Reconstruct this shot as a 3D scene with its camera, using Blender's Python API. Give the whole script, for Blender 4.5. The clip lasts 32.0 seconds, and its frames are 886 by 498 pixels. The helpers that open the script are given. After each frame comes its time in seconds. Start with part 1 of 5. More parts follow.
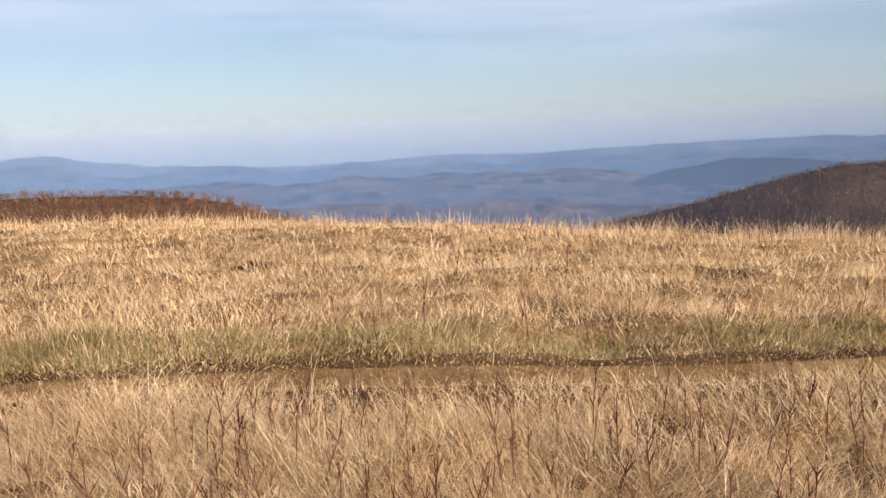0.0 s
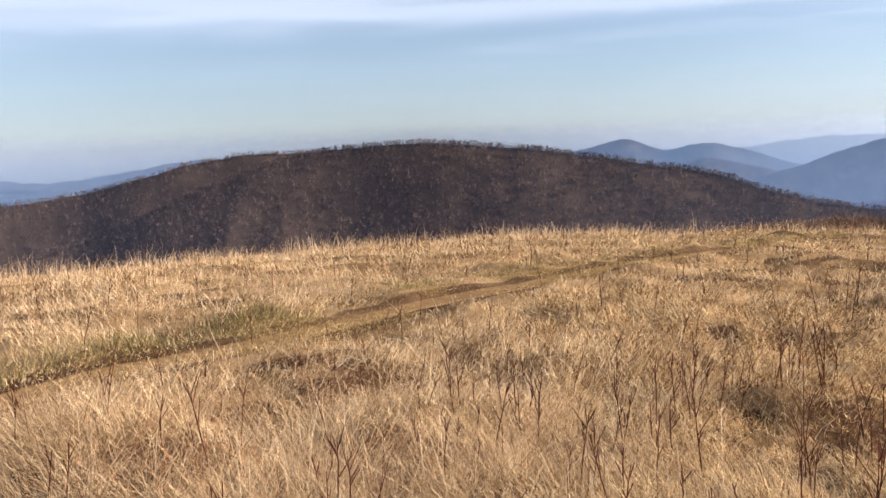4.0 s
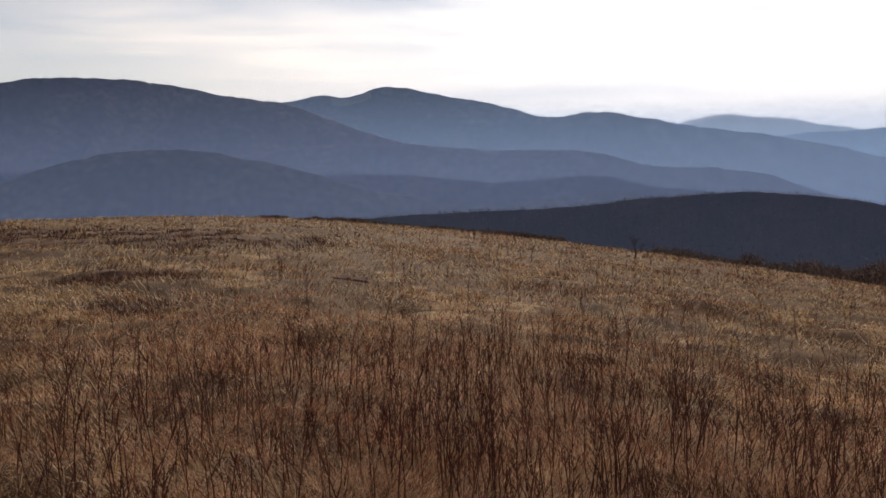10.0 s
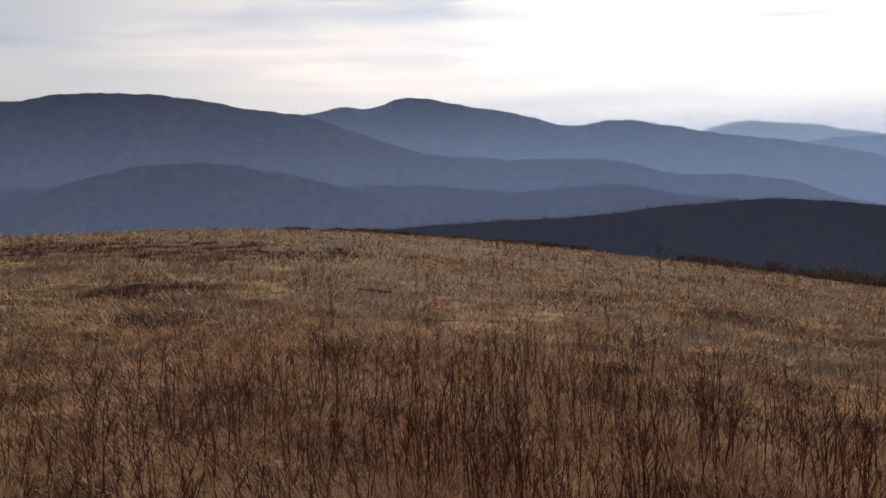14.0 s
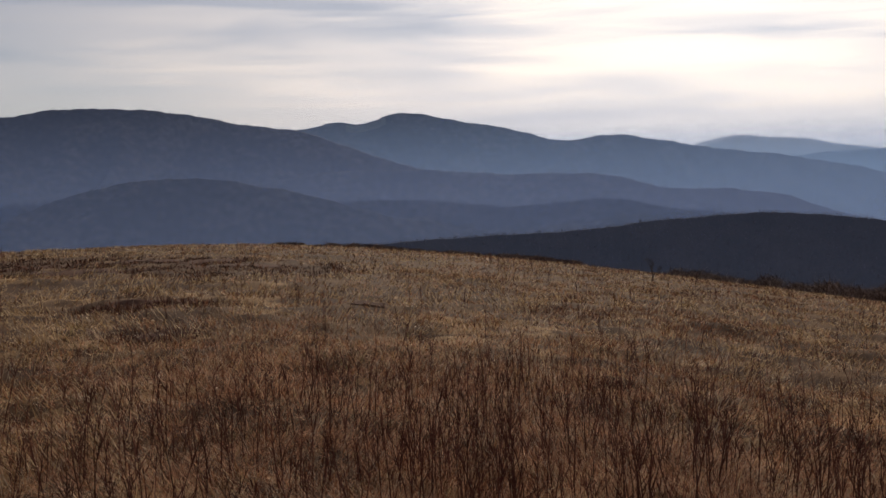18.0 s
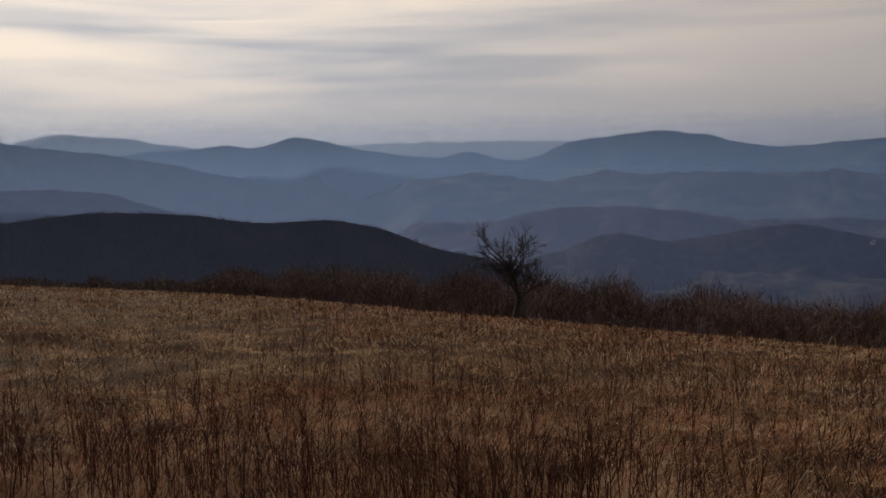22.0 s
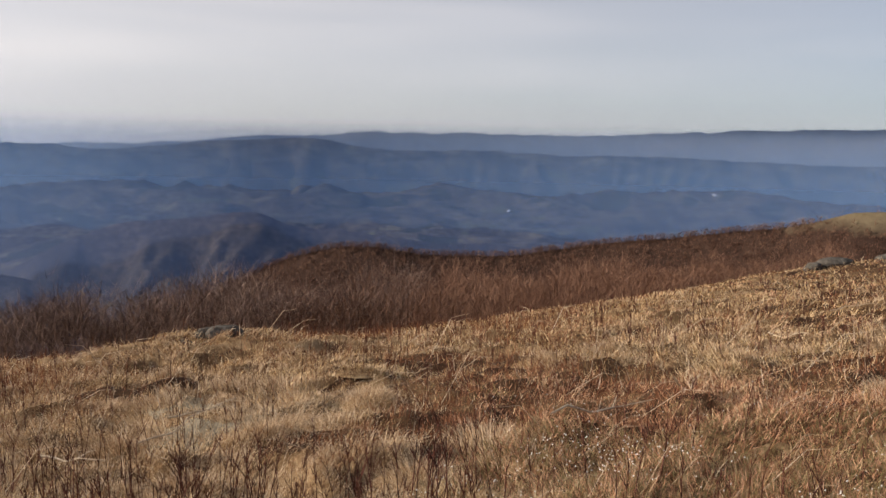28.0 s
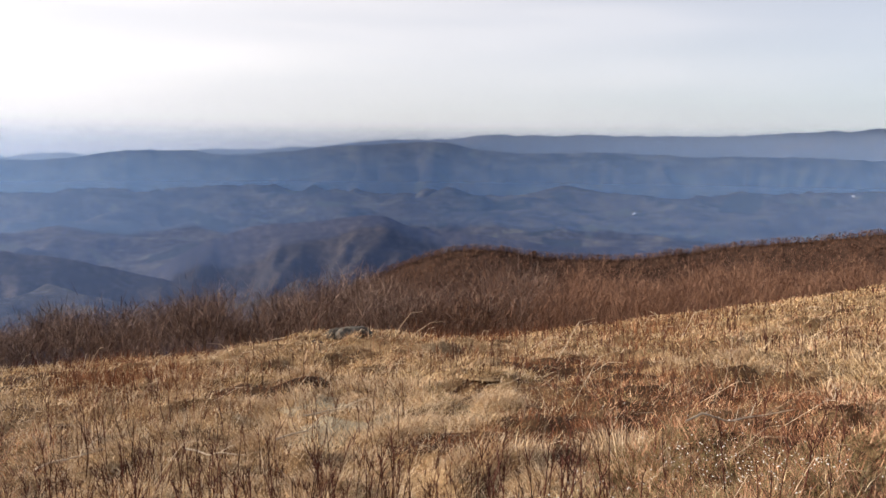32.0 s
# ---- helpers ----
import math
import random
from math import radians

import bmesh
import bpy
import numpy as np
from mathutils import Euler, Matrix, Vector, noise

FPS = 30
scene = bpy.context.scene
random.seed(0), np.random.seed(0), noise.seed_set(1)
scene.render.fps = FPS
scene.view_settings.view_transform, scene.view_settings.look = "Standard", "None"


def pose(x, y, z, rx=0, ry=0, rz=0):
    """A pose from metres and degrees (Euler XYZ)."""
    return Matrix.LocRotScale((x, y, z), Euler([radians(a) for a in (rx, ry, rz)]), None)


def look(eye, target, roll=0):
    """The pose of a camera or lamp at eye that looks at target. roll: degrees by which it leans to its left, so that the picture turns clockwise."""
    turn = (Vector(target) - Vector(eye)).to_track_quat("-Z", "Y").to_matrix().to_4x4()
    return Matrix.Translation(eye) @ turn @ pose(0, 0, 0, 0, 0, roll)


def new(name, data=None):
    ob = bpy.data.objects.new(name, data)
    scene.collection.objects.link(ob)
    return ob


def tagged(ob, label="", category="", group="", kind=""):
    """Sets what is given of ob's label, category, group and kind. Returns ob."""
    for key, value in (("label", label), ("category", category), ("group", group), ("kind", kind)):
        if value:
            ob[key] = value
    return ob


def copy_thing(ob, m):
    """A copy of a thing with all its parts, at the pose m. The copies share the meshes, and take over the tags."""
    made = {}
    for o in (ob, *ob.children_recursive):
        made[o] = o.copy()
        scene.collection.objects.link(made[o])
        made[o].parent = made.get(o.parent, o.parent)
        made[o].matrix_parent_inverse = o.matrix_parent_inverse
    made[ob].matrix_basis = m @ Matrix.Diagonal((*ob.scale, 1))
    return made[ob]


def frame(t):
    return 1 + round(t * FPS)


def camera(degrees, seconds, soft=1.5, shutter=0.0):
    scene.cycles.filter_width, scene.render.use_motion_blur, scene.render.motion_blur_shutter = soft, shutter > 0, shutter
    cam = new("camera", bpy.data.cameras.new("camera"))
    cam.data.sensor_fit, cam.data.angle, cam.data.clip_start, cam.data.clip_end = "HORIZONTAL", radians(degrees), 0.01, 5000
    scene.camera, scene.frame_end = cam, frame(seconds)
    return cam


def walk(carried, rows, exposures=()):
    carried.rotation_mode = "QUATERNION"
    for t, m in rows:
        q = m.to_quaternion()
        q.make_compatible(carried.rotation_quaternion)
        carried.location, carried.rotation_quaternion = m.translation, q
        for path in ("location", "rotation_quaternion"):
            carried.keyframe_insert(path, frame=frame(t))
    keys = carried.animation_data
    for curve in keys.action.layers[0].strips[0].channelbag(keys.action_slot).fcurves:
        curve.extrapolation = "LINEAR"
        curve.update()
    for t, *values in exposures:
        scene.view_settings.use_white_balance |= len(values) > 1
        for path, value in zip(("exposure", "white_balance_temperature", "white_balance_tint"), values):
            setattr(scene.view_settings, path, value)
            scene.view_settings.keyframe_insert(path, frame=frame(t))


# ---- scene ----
ROWS = (
    (0, 37.73, -6.84, 2.07),
    (0.5, 42.85, -7.26, 1.48),
    (1, 48.19, -6.86, 0.69),
    (1.5, 54.21, -6.44, 0.72),
    (2, 59.00, -6.24, 0.51),
    (2.5, 64.93, -6.51, 0.18),
    (3, 72.13, -6.63, 0.27),
    (3.5, 81.36, -6.16, 1.26),
    (5.5, 111.96, -6.48, 1.28),
    (6, 119.69, -6.68, 1.02),
    (6.5, 127.98, -6.48, 0.99),
    (7, 133.76, -6.45, 0.53),
    (7.5, 143.70, -6.13, 1.28),
    (8, 152.77, -6.31, 1.40),
    (8.5, 161.11, -6.40, 1.37),
    (9, 166.94, -6.20, 0.79),
    (9.5, 172.13, -6.92, 0.18),
    (10, 176.60, -7.11, 0.79),
    (10.5, 177.82, -6.59, 1.09),
    (11, 179.01, -6.61, 0.87),
    (11.5, 177.50, -6.65, 1.32),
    (12, 176.59, -6.67, 1.41),
    (12.5, 175.47, -6.80, 1.40),
    (13, 175.03, -6.69, 1.46),
    (13.5, 175.18, -6.59, 1.48),
    (14, 175.22, -6.47, 1.53),
    (14.5, 175.17, -6.36, 1.53),
    (16.5, 175.16, -6.25, 1.72),
    (17, 175.34, -6.33, 1.67),
    (17.5, 175.53, -6.02, 1.68),
    (18, 175.65, -5.58, 1.66),
    (18.5, 175.73, -5.52, 1.76),
    (19, 176.20, -5.49, 1.64),
    (19.5, 180.69, -5.45, 1.53),
    (20, 185.44, -5.48, 1.32),
    (20.5, 193.74, -5.65, 1.39),
    (21, 201.23, -5.87, 1.44),
    (21.5, 207.49, -6.29, 0.98),
    (22, 215.18, -6.59, 1.26),
    (22.5, 222.85, -6.69, 1.18),
    (23, 229.04, -6.73, 0.91),
    (23.5, 234.72, -6.88, 0.59),
    (24, 239.85, -6.91, 0.27),
    (24.5, 244.98, -6.65, -0.34),
    (25, 250.83, -5.89, 0.0),
    (25.5, 256.25, -5.69, 1.0),
    (26, 261.42, -5.99, 0.86),
    (26.5, 266.53, -6.75, 0.25),
    (28.5, 281.14, -5.59, -0.88),
    (29, 281.07, -5.51, -0.33),
    (29.5, 281.66, -5.88, -0.77),
    (30, 281.52, -6.00, -1.04),
    (30.5, 279.23, -6.17, -0.95),
    (31, 274.43, -5.94, -0.66),
    (31.5, 271.75, -5.84, -0.58),
    (32, 271.96, -5.89, -0.53),
)

EYE, REACH = 1.6, 0.41  # height of the eye; how far in front of the turning body the camera is held


def held(yaw, pitch, roll):
    a = radians(yaw)
    turn = Euler((0, 0, -a)).to_matrix().to_4x4() @ Euler((radians(90 + pitch), 0, 0)).to_matrix().to_4x4() @ Euler((0, 0, radians(-roll))).to_matrix().to_4x4()
    return Matrix.Translation((REACH * math.sin(a), REACH * math.cos(a), EYE)) @ turn


cam = camera(50.6, 32.0, soft=1.5)
walk(cam, [(t, held(a, b, c)) for t, a, b, c in ROWS],
     exposures=[(t, e, k - 100, tint) for t, e, k, tint in ((0, 0.63, 6850.0, 16.0), (3, 1.06, 6750.0, 16.0), (6, 0.74, 6750.0, 15.0), (9, -0.03, 6900.0, 16.5), (14, -0.18, 6900.0, 17.5), (16.5, -0.46, 6900.0, 18.5), (19, -0.60, 6950.0, 18.5), (21, -1.02, 7020.0, 18.5), (22, -1.0, 7060.0, 17.5), (23, -0.72, 6850.0, 17.0), (26, 0.0, 6550.0, 15.5), (28.5, 0.36, 6500.0, 15.5), (29.3, 0.66, 6500.0, 15.5), (32, 0.59, 6500.0, 15.5))])

# ---- world and sun ----
SUN_AZ, SUN_EL = 179.0, 22.0
world = bpy.data.worlds.new("hazy_sky")
scene.world = world
world.use_nodes = True
wt = world.node_tree
wt.nodes.clear()


def wn(kind, **settings):
    n = wt.nodes.new(kind)
    for key, value in settings.items():
        n.inputs[key].default_value = value
    return n


w_out = wn("ShaderNodeOutputWorld")
w_sky = wn("ShaderNodeTexSky")
w_sky.sky_type = "NISHITA"
w_sky.sun_disc = False
w_sky.sun_elevation, w_sky.sun_rotation = radians(SUN_EL), radians(SUN_AZ)
w_sky.altitude, w_sky.air_density, w_sky.dust_density, w_sky.ozone_density = 900, 1.0, 0.3, 3.2
w_bg = wn("ShaderNodeBackground", Strength=0.064)
w_veil = wn("ShaderNodeBackground")
w_tc = wn("ShaderNodeTexCoord")


def w_math(op, a, b=0.0, clamp=False):
    n = wt.nodes.new("ShaderNodeMath")
    n.operation, n.use_clamp = op, clamp
    for i, v in enumerate((a, b)):
        if isinstance(v, (int, float)):
            n.inputs[i].default_value = v
        else:
            wt.links.new(v, n.inputs[i])
    return n.outputs[0]


def w_towards(az, el):
    """Cosine between the sky's direction and a bearing."""
    n = wt.nodes.new("ShaderNodeVectorMath")
    n.operation = "DOT_PRODUCT"
    a, e = radians(az), radians(el)
    n.inputs[1].default_value = (math.sin(a) * math.cos(e), math.cos(a) * math.cos(e), math.sin(e))
    wt.links.new(w_tc.outputs["Generated"], n.inputs[0])
    return n.outputs["Value"]


def w_cloud(scale, stretch, lo, hi):
    """Streaks of thin high cloud, drawn out along the horizon."""
    m = wn("ShaderNodeMapping", Scale=(scale, scale, scale * stretch), Rotation=(0.10, -0.06, 0.4))
    n = wn("ShaderNodeTexNoise", Scale=1.0, Detail=5.0, Roughness=0.5)
    n.inputs["Distortion"].default_value = 0.4
    r = wn("ShaderNodeMapRange", **{"From Min": lo, "From Max": hi})
    r.interpolation_type = "SMOOTHSTEP"
    wt.links.new(w_tc.outputs["Generated"], m.inputs["Vector"])
    wt.links.new(m.outputs["Vector"], n.inputs["Vector"])
    wt.links.new(n.outputs["Fac"], r.inputs["Value"])
    return r.outputs["Result"]


sunward = w_math("MAXIMUM", w_towards(SUN_AZ + 16, SUN_EL), 0.0)
glow = w_math("POWER", sunward, 5.2)
greyward = w_math("MULTIPLY_ADD", w_towards(236, 0), 0.5)
greyward.node.inputs[2].default_value = 0.5
overcast = w_math("POWER", greyward, 3.0)
veiled = w_math("MULTIPLY", w_math("ADD", overcast, glow), 3.5, True)
wisps = w_math("ADD", w_math("MULTIPLY", w_cloud(1.5, 8.0, 0.37, 0.64), 0.55), w_math("MULTIPLY", w_cloud(3.0, 12.0, 0.37, 0.64), 0.45))
w_up = wn("ShaderNodeSeparateXYZ")
wt.links.new(w_tc.outputs["Generated"], w_up.inputs[0])
high_up = w_math("MULTIPLY", w_up.outputs["Z"], 14.0, True)
wisps = w_math("ADD", w_math("MULTIPLY", w_math("SUBTRACT", wisps, 0.5), high_up), 0.5)
# a bank of thin white cirrus that begins some way above the horizon
bank = wn("ShaderNodeMapRange", **{"From Min": 0.085, "From Max": 0.15, "To Max": 0.40})
bank.interpolation_type = "SMOOTHSTEP"
wt.links.new(w_math("ADD", w_up.outputs["Z"], w_math("MULTIPLY", w_math("SUBTRACT", wisps, 0.5), 0.06)), bank.inputs["Value"])
overhead = wn("ShaderNodeMapRange", **{"From Min": 0.24, "From Max": 0.55, "To Min": 1.0, "To Max": 0.0})
wt.links.new(w_up.outputs["Z"], overhead.inputs["Value"])
thin_up = w_math("MULTIPLY", w_math("MULTIPLY", bank.outputs["Result"], overhead.outputs["Result"]), w_math("SUBTRACT", 1.0, veiled))
thin_up = w_math("ADD", thin_up, w_math("MULTIPLY", w_math("MULTIPLY", sunward, 0.17), overhead.outputs["Result"]))
streaks = w_math("MULTIPLY", wisps, w_math("ADD", w_math("MULTIPLY", glow, 0.9), 0.10))
shine = w_math("ADD", w_math("MULTIPLY", w_math("SUBTRACT", wisps, 0.52), w_math("ADD", w_math("MULTIPLY", glow, 0.85), 0.02)), 1.0)
cover = w_math("ADD", w_math("ADD", streaks, w_math("ADD", w_math("MULTIPLY", glow, 0.35), thin_up)), w_math("ADD", w_math("MULTIPLY", overcast, 0.55), 0.14), True)
cover = w_math("MULTIPLY", cover, 0.94)


def w_blend(factor, a, b):
    n = wn("ShaderNodeMix")
    n.data_type = "RGBA"
    wt.links.new(factor, n.inputs["Factor"])
    for key, c in (("A", a), ("B", b)):
        if isinstance(c, tuple):
            n.inputs[key].default_value = (*c, 1)
        else:
            wt.links.new(c, n.inputs[key])
    return n.outputs["Result"]


# thin cloud: bluish white away from the sun, grey under the overcast, cream near the sun with grey-blue gaps
cream = w_blend(wisps, (0.66, 0.81, 0.98), (1.0, 0.915, 0.74))
grey_veil = w_blend(glow, (0.91, 0.872, 0.815), cream)
wt.links.new(w_blend(veiled, (0.74, 0.84, 1.0), grey_veil), w_veil.inputs["Color"])
veil_power = w_math("ADD", w_math("ADD", w_math("MULTIPLY", glow, 0.74), w_math("MULTIPLY", veiled, 0.25)), 0.69)
wt.links.new(w_math("MULTIPLY", veil_power, shine), w_veil.inputs["Strength"])
w_mix = wn("ShaderNodeMixShader")
wt.links.new(cover, w_mix.inputs["Fac"])
wt.links.new(w_sky.outputs["Color"], w_bg.inputs["Color"])
wt.links.new(w_bg.outputs["Background"], w_mix.inputs[1])
wt.links.new(w_veil.outputs["Background"], w_mix.inputs[2])
wt.links.new(w_mix.outputs["Shader"], w_out.inputs["Surface"])

sun_data = bpy.data.lights.new("sun", "SUN")
sun_data.energy, sun_data.angle, sun_data.color = 5.0, radians(0.9), (1.0, 0.89, 0.73)
sun = new("sun", sun_data)
_a, _e = radians(SUN_AZ), radians(SUN_EL)
sun.matrix_world = look((0, 0, 60), (-math.sin(_a) * math.cos(_e) * 50, -math.cos(_a) * math.cos(_e) * 50, 60 - math.sin(_e) * 50))


# ---- materials ----
def shade(name, colours, scale=4.0, rough=0.85, bump=0.3, fine=30.0, island=0.0, through_light=0.0, span=(0.30, 0.70), upper=None, level=(0, 1), straw=None):
    """A diffuse natural surface: a ramp of colours over two scales of noise, with fine relief.
    island: how far single pieces differ; through_light: share of light that passes (blades);
    upper: other colours that take over above a level of height, with a ragged edge;
    straw: other colours where the mesh's "thatch" values say that dead straw covers the turf."""
    m = bpy.data.materials.new(name)
    m.use_nodes = True
    nt = m.node_tree
    nt.nodes.clear()

    def node(kind, **settings):
        n = nt.nodes.new(kind)
        for key, value in settings.items():
            n.inputs[key].default_value = value
        return n

    link = nt.links.new
    out = node("ShaderNodeOutputMaterial")
    geo = node("ShaderNodeNewGeometry")
    big = node("ShaderNodeTexNoise", Scale=scale, Detail=5.0, Roughness=0.6)
    small = node("ShaderNodeTexNoise", Scale=fine, Detail=4.0, Roughness=0.65)
    link(geo.outputs["Position"], big.inputs["Vector"])
    link(geo.outputs["Position"], small.inputs["Vector"])
    add = node("ShaderNodeMath")
    add.operation = "MULTIPLY_ADD"
    add.inputs[1].default_value = 0.45
    link(small.outputs["Fac"], add.inputs[0])
    mul = node("ShaderNodeMath")
    mul.operation = "MULTIPLY"
    mul.inputs[1].default_value = 0.55
    link(big.outputs["Fac"], mul.inputs[0])
    link(mul.outputs[0], add.inputs[2])
    value = add.outputs[0]
    if island:
        rnd = node("ShaderNodeMapRange", **{"To Min": -island, "To Max": island})
        link(geo.outputs["Random Per Island"], rnd.inputs["Value"])
        plus = node("ShaderNodeMath")
        link(value, plus.inputs[0])
        link(rnd.outputs["Result"], plus.inputs[1])
        value = plus.outputs[0]
    ramp = node("ShaderNodeValToRGB")
    els = ramp.color_ramp.elements
    lo, hi = span
    els[0].position, els[0].color = lo, (*colours[0], 1)
    els[1].position, els[1].color = hi, (*colours[-1], 1)
    for i, c in enumerate(colours[1:-1], 1):
        e = els.new(lo + (hi - lo) * i / (len(colours) - 1))
        e.color = (*c, 1)
    link(value, ramp.inputs["Fac"])
    colour = ramp.outputs["Color"]
    if upper:
        high = node("ShaderNodeValToRGB")
        for e, c, p in zip(high.color_ramp.elements, upper, span):
            e.position, e.color = p, (*c, 1)
        link(value, high.inputs["Fac"])
        sep = node("ShaderNodeSeparateXYZ")
        link(geo.outputs["Position"], sep.inputs[0])
        ragged = node("ShaderNodeMath")
        ragged.operation = "MULTIPLY_ADD"
        ragged.inputs[1].default_value = 9.0
        link(big.outputs["Fac"], ragged.inputs[0])
        link(sep.outputs["Z"], ragged.inputs[2])
        step_up = node("ShaderNodeMapRange", **{"From Min": level[0] + 4.5, "From Max": level[1] + 4.5})
        link(ragged.outputs[0], step_up.inputs["Value"])
        both = node("ShaderNodeMix")
        both.data_type = "RGBA"
        link(step_up.outputs["Result"], both.inputs["Factor"])
        link(colour, both.inputs["A"])
        link(high.outputs["Color"], both.inputs["B"])
        colour = both.outputs["Result"]
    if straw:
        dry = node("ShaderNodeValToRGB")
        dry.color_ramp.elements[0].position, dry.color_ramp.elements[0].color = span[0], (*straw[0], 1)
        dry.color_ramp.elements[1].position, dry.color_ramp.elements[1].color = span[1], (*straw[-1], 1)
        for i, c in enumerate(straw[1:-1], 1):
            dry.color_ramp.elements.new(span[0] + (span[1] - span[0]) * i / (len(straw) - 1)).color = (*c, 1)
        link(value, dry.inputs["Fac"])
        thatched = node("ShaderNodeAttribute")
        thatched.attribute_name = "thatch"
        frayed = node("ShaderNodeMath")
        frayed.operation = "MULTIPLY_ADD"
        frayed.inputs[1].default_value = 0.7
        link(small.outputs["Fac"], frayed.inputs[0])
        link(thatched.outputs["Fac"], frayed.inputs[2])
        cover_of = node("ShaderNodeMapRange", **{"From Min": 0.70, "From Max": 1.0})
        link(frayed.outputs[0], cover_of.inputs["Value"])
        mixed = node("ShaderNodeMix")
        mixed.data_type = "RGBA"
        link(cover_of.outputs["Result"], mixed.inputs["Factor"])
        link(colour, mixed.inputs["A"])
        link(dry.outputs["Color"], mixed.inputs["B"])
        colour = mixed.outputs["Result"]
    bs = node("ShaderNodeBsdfPrincipled", Roughness=rough)
    bs.inputs["Specular IOR Level"].default_value = 0.04
    link(colour, bs.inputs["Base Color"])
    if bump:
        bp = node("ShaderNodeBump", Strength=bump)
        link(small.outputs["Fac"], bp.inputs["Height"])
        link(bp.outputs["Normal"], bs.inputs["Normal"])
    surface = bs.outputs["BSDF"]
    if through_light:
        tr = node("ShaderNodeBsdfTranslucent")
        link(ramp.outputs["Color"], tr.inputs["Color"])
        mx = node("ShaderNodeMixShader", Fac=through_light)
        link(surface, mx.inputs[1])
        link(tr.outputs["BSDF"], mx.inputs[2])
        surface = mx.outputs["Shader"]
    link(surface, out.inputs["Surface"])
    return m


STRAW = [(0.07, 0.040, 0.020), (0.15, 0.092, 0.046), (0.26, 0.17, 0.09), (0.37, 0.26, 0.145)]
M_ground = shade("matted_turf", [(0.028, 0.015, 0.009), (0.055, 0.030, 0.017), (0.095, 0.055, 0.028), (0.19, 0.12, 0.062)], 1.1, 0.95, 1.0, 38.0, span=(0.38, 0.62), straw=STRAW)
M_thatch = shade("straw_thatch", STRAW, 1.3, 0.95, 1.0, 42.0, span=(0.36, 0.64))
M_path = shade("worn_path", [(0.090, 0.050, 0.025), (0.15, 0.088, 0.042), (0.21, 0.134, 0.066), (0.19, 0.145, 0.066)], 1.6, 0.95, 0.5, 12.0)
M_straw = shade("straw_blade", [(0.27, 0.163, 0.087), (0.45, 0.302, 0.172), (0.61, 0.445, 0.277), (0.75, 0.59, 0.40)], 0.5, 0.6, 0, 6.0, 0.22, 0.2)
M_mat = shade("matted_blade", [(0.072, 0.034, 0.014), (0.25, 0.136, 0.056), (0.53, 0.345, 0.158), (0.80, 0.61, 0.36)], 0.6, 0.65, 0, 6.0, 0.32, 0.15)
M_redmat = shade("red_matted_blade", [(0.075, 0.026, 0.015), (0.24, 0.098, 0.053), (0.45, 0.220, 0.120), (0.72, 0.44, 0.27)], 0.6, 0.65, 0, 6.0, 0.30, 0.15)
M_rust = shade("rust_blade", [(0.060, 0.022, 0.012), (0.13, 0.050, 0.025), (0.23, 0.098, 0.048), (0.36, 0.185, 0.095)], 0.6, 0.75, 0, 6.0, 0.18, 0.15)
M_heath = shade("heath_blade", [(0.032, 0.011, 0.008), (0.068, 0.024, 0.017), (0.12, 0.046, 0.032)], 0.8, 0.8, 0, 6.0, 0.2)
M_russetblade = shade("russet_blade", [(0.11, 0.040, 0.017), (0.23, 0.088, 0.038), (0.37, 0.165, 0.075), (0.52, 0.28, 0.14)], 0.6, 0.75, 0, 6.0, 0.2, 0.2)
M_green = shade("green_blade", [(0.11, 0.088, 0.037), (0.21, 0.17, 0.077), (0.38, 0.30, 0.155)], 0.8, 0.7, 0, 6.0, 0.15, 0.2)
M_olive = shade("olive_blade", [(0.17, 0.115, 0.045), (0.30, 0.21, 0.088), (0.46, 0.34, 0.17)], 0.8, 0.7, 0, 6.0, 0.15, 0.2)
M_stalk = shade("dark_stalk", [(0.038, 0.015, 0.011), (0.088, 0.034, 0.023), (0.17, 0.070, 0.048)], 2.0, 0.8, 0, 40.0, 0.15)
M_pale = shade("bleached_stem", [(0.34, 0.24, 0.15), (0.56, 0.44, 0.30), (0.72, 0.60, 0.45)], 2.0, 0.7, 0, 30.0, 0.12)
M_twig = shade("bare_twig", [(0.048, 0.035, 0.030), (0.092, 0.067, 0.056), (0.152, 0.112, 0.093)], 0.03, 0.9, 0, 0.4, 0.10)
M_rusttwig = shade("russet_twig", [(0.046, 0.029, 0.023), (0.092, 0.057, 0.045), (0.145, 0.095, 0.075)], 0.03, 0.9, 0, 0.4, 0.10)
M_paletwig = shade("pale_twig", [(0.085, 0.062, 0.05), (0.13, 0.098, 0.08), (0.20, 0.155, 0.125)], 0.03, 0.9, 0, 0.4, 0.10)
M_knolltwig = shade("knoll_twig", [(0.080, 0.042, 0.028), (0.15, 0.080, 0.052), (0.25, 0.15, 0.10)], 0.10, 0.9, 0, 0.6, 0.10)
M_bark = shade("rough_bark", [(0.034, 0.026, 0.022), (0.08, 0.062, 0.051), (0.13, 0.105, 0.087)], 3.0, 0.95, 0.6, 40.0)
M_floor = shade("woodland_floor", [(0.024, 0.017, 0.014), (0.040, 0.028, 0.022), (0.065, 0.045, 0.035)], 0.03, 0.95, 0.3, 0.5)
M_forest = shade("bare_forest", [(0.014, 0.013, 0.012), (0.042, 0.036, 0.032), (0.105, 0.085, 0.068)], 0.008, 0.95, 0.0, 0.085, span=(0.34, 0.66))
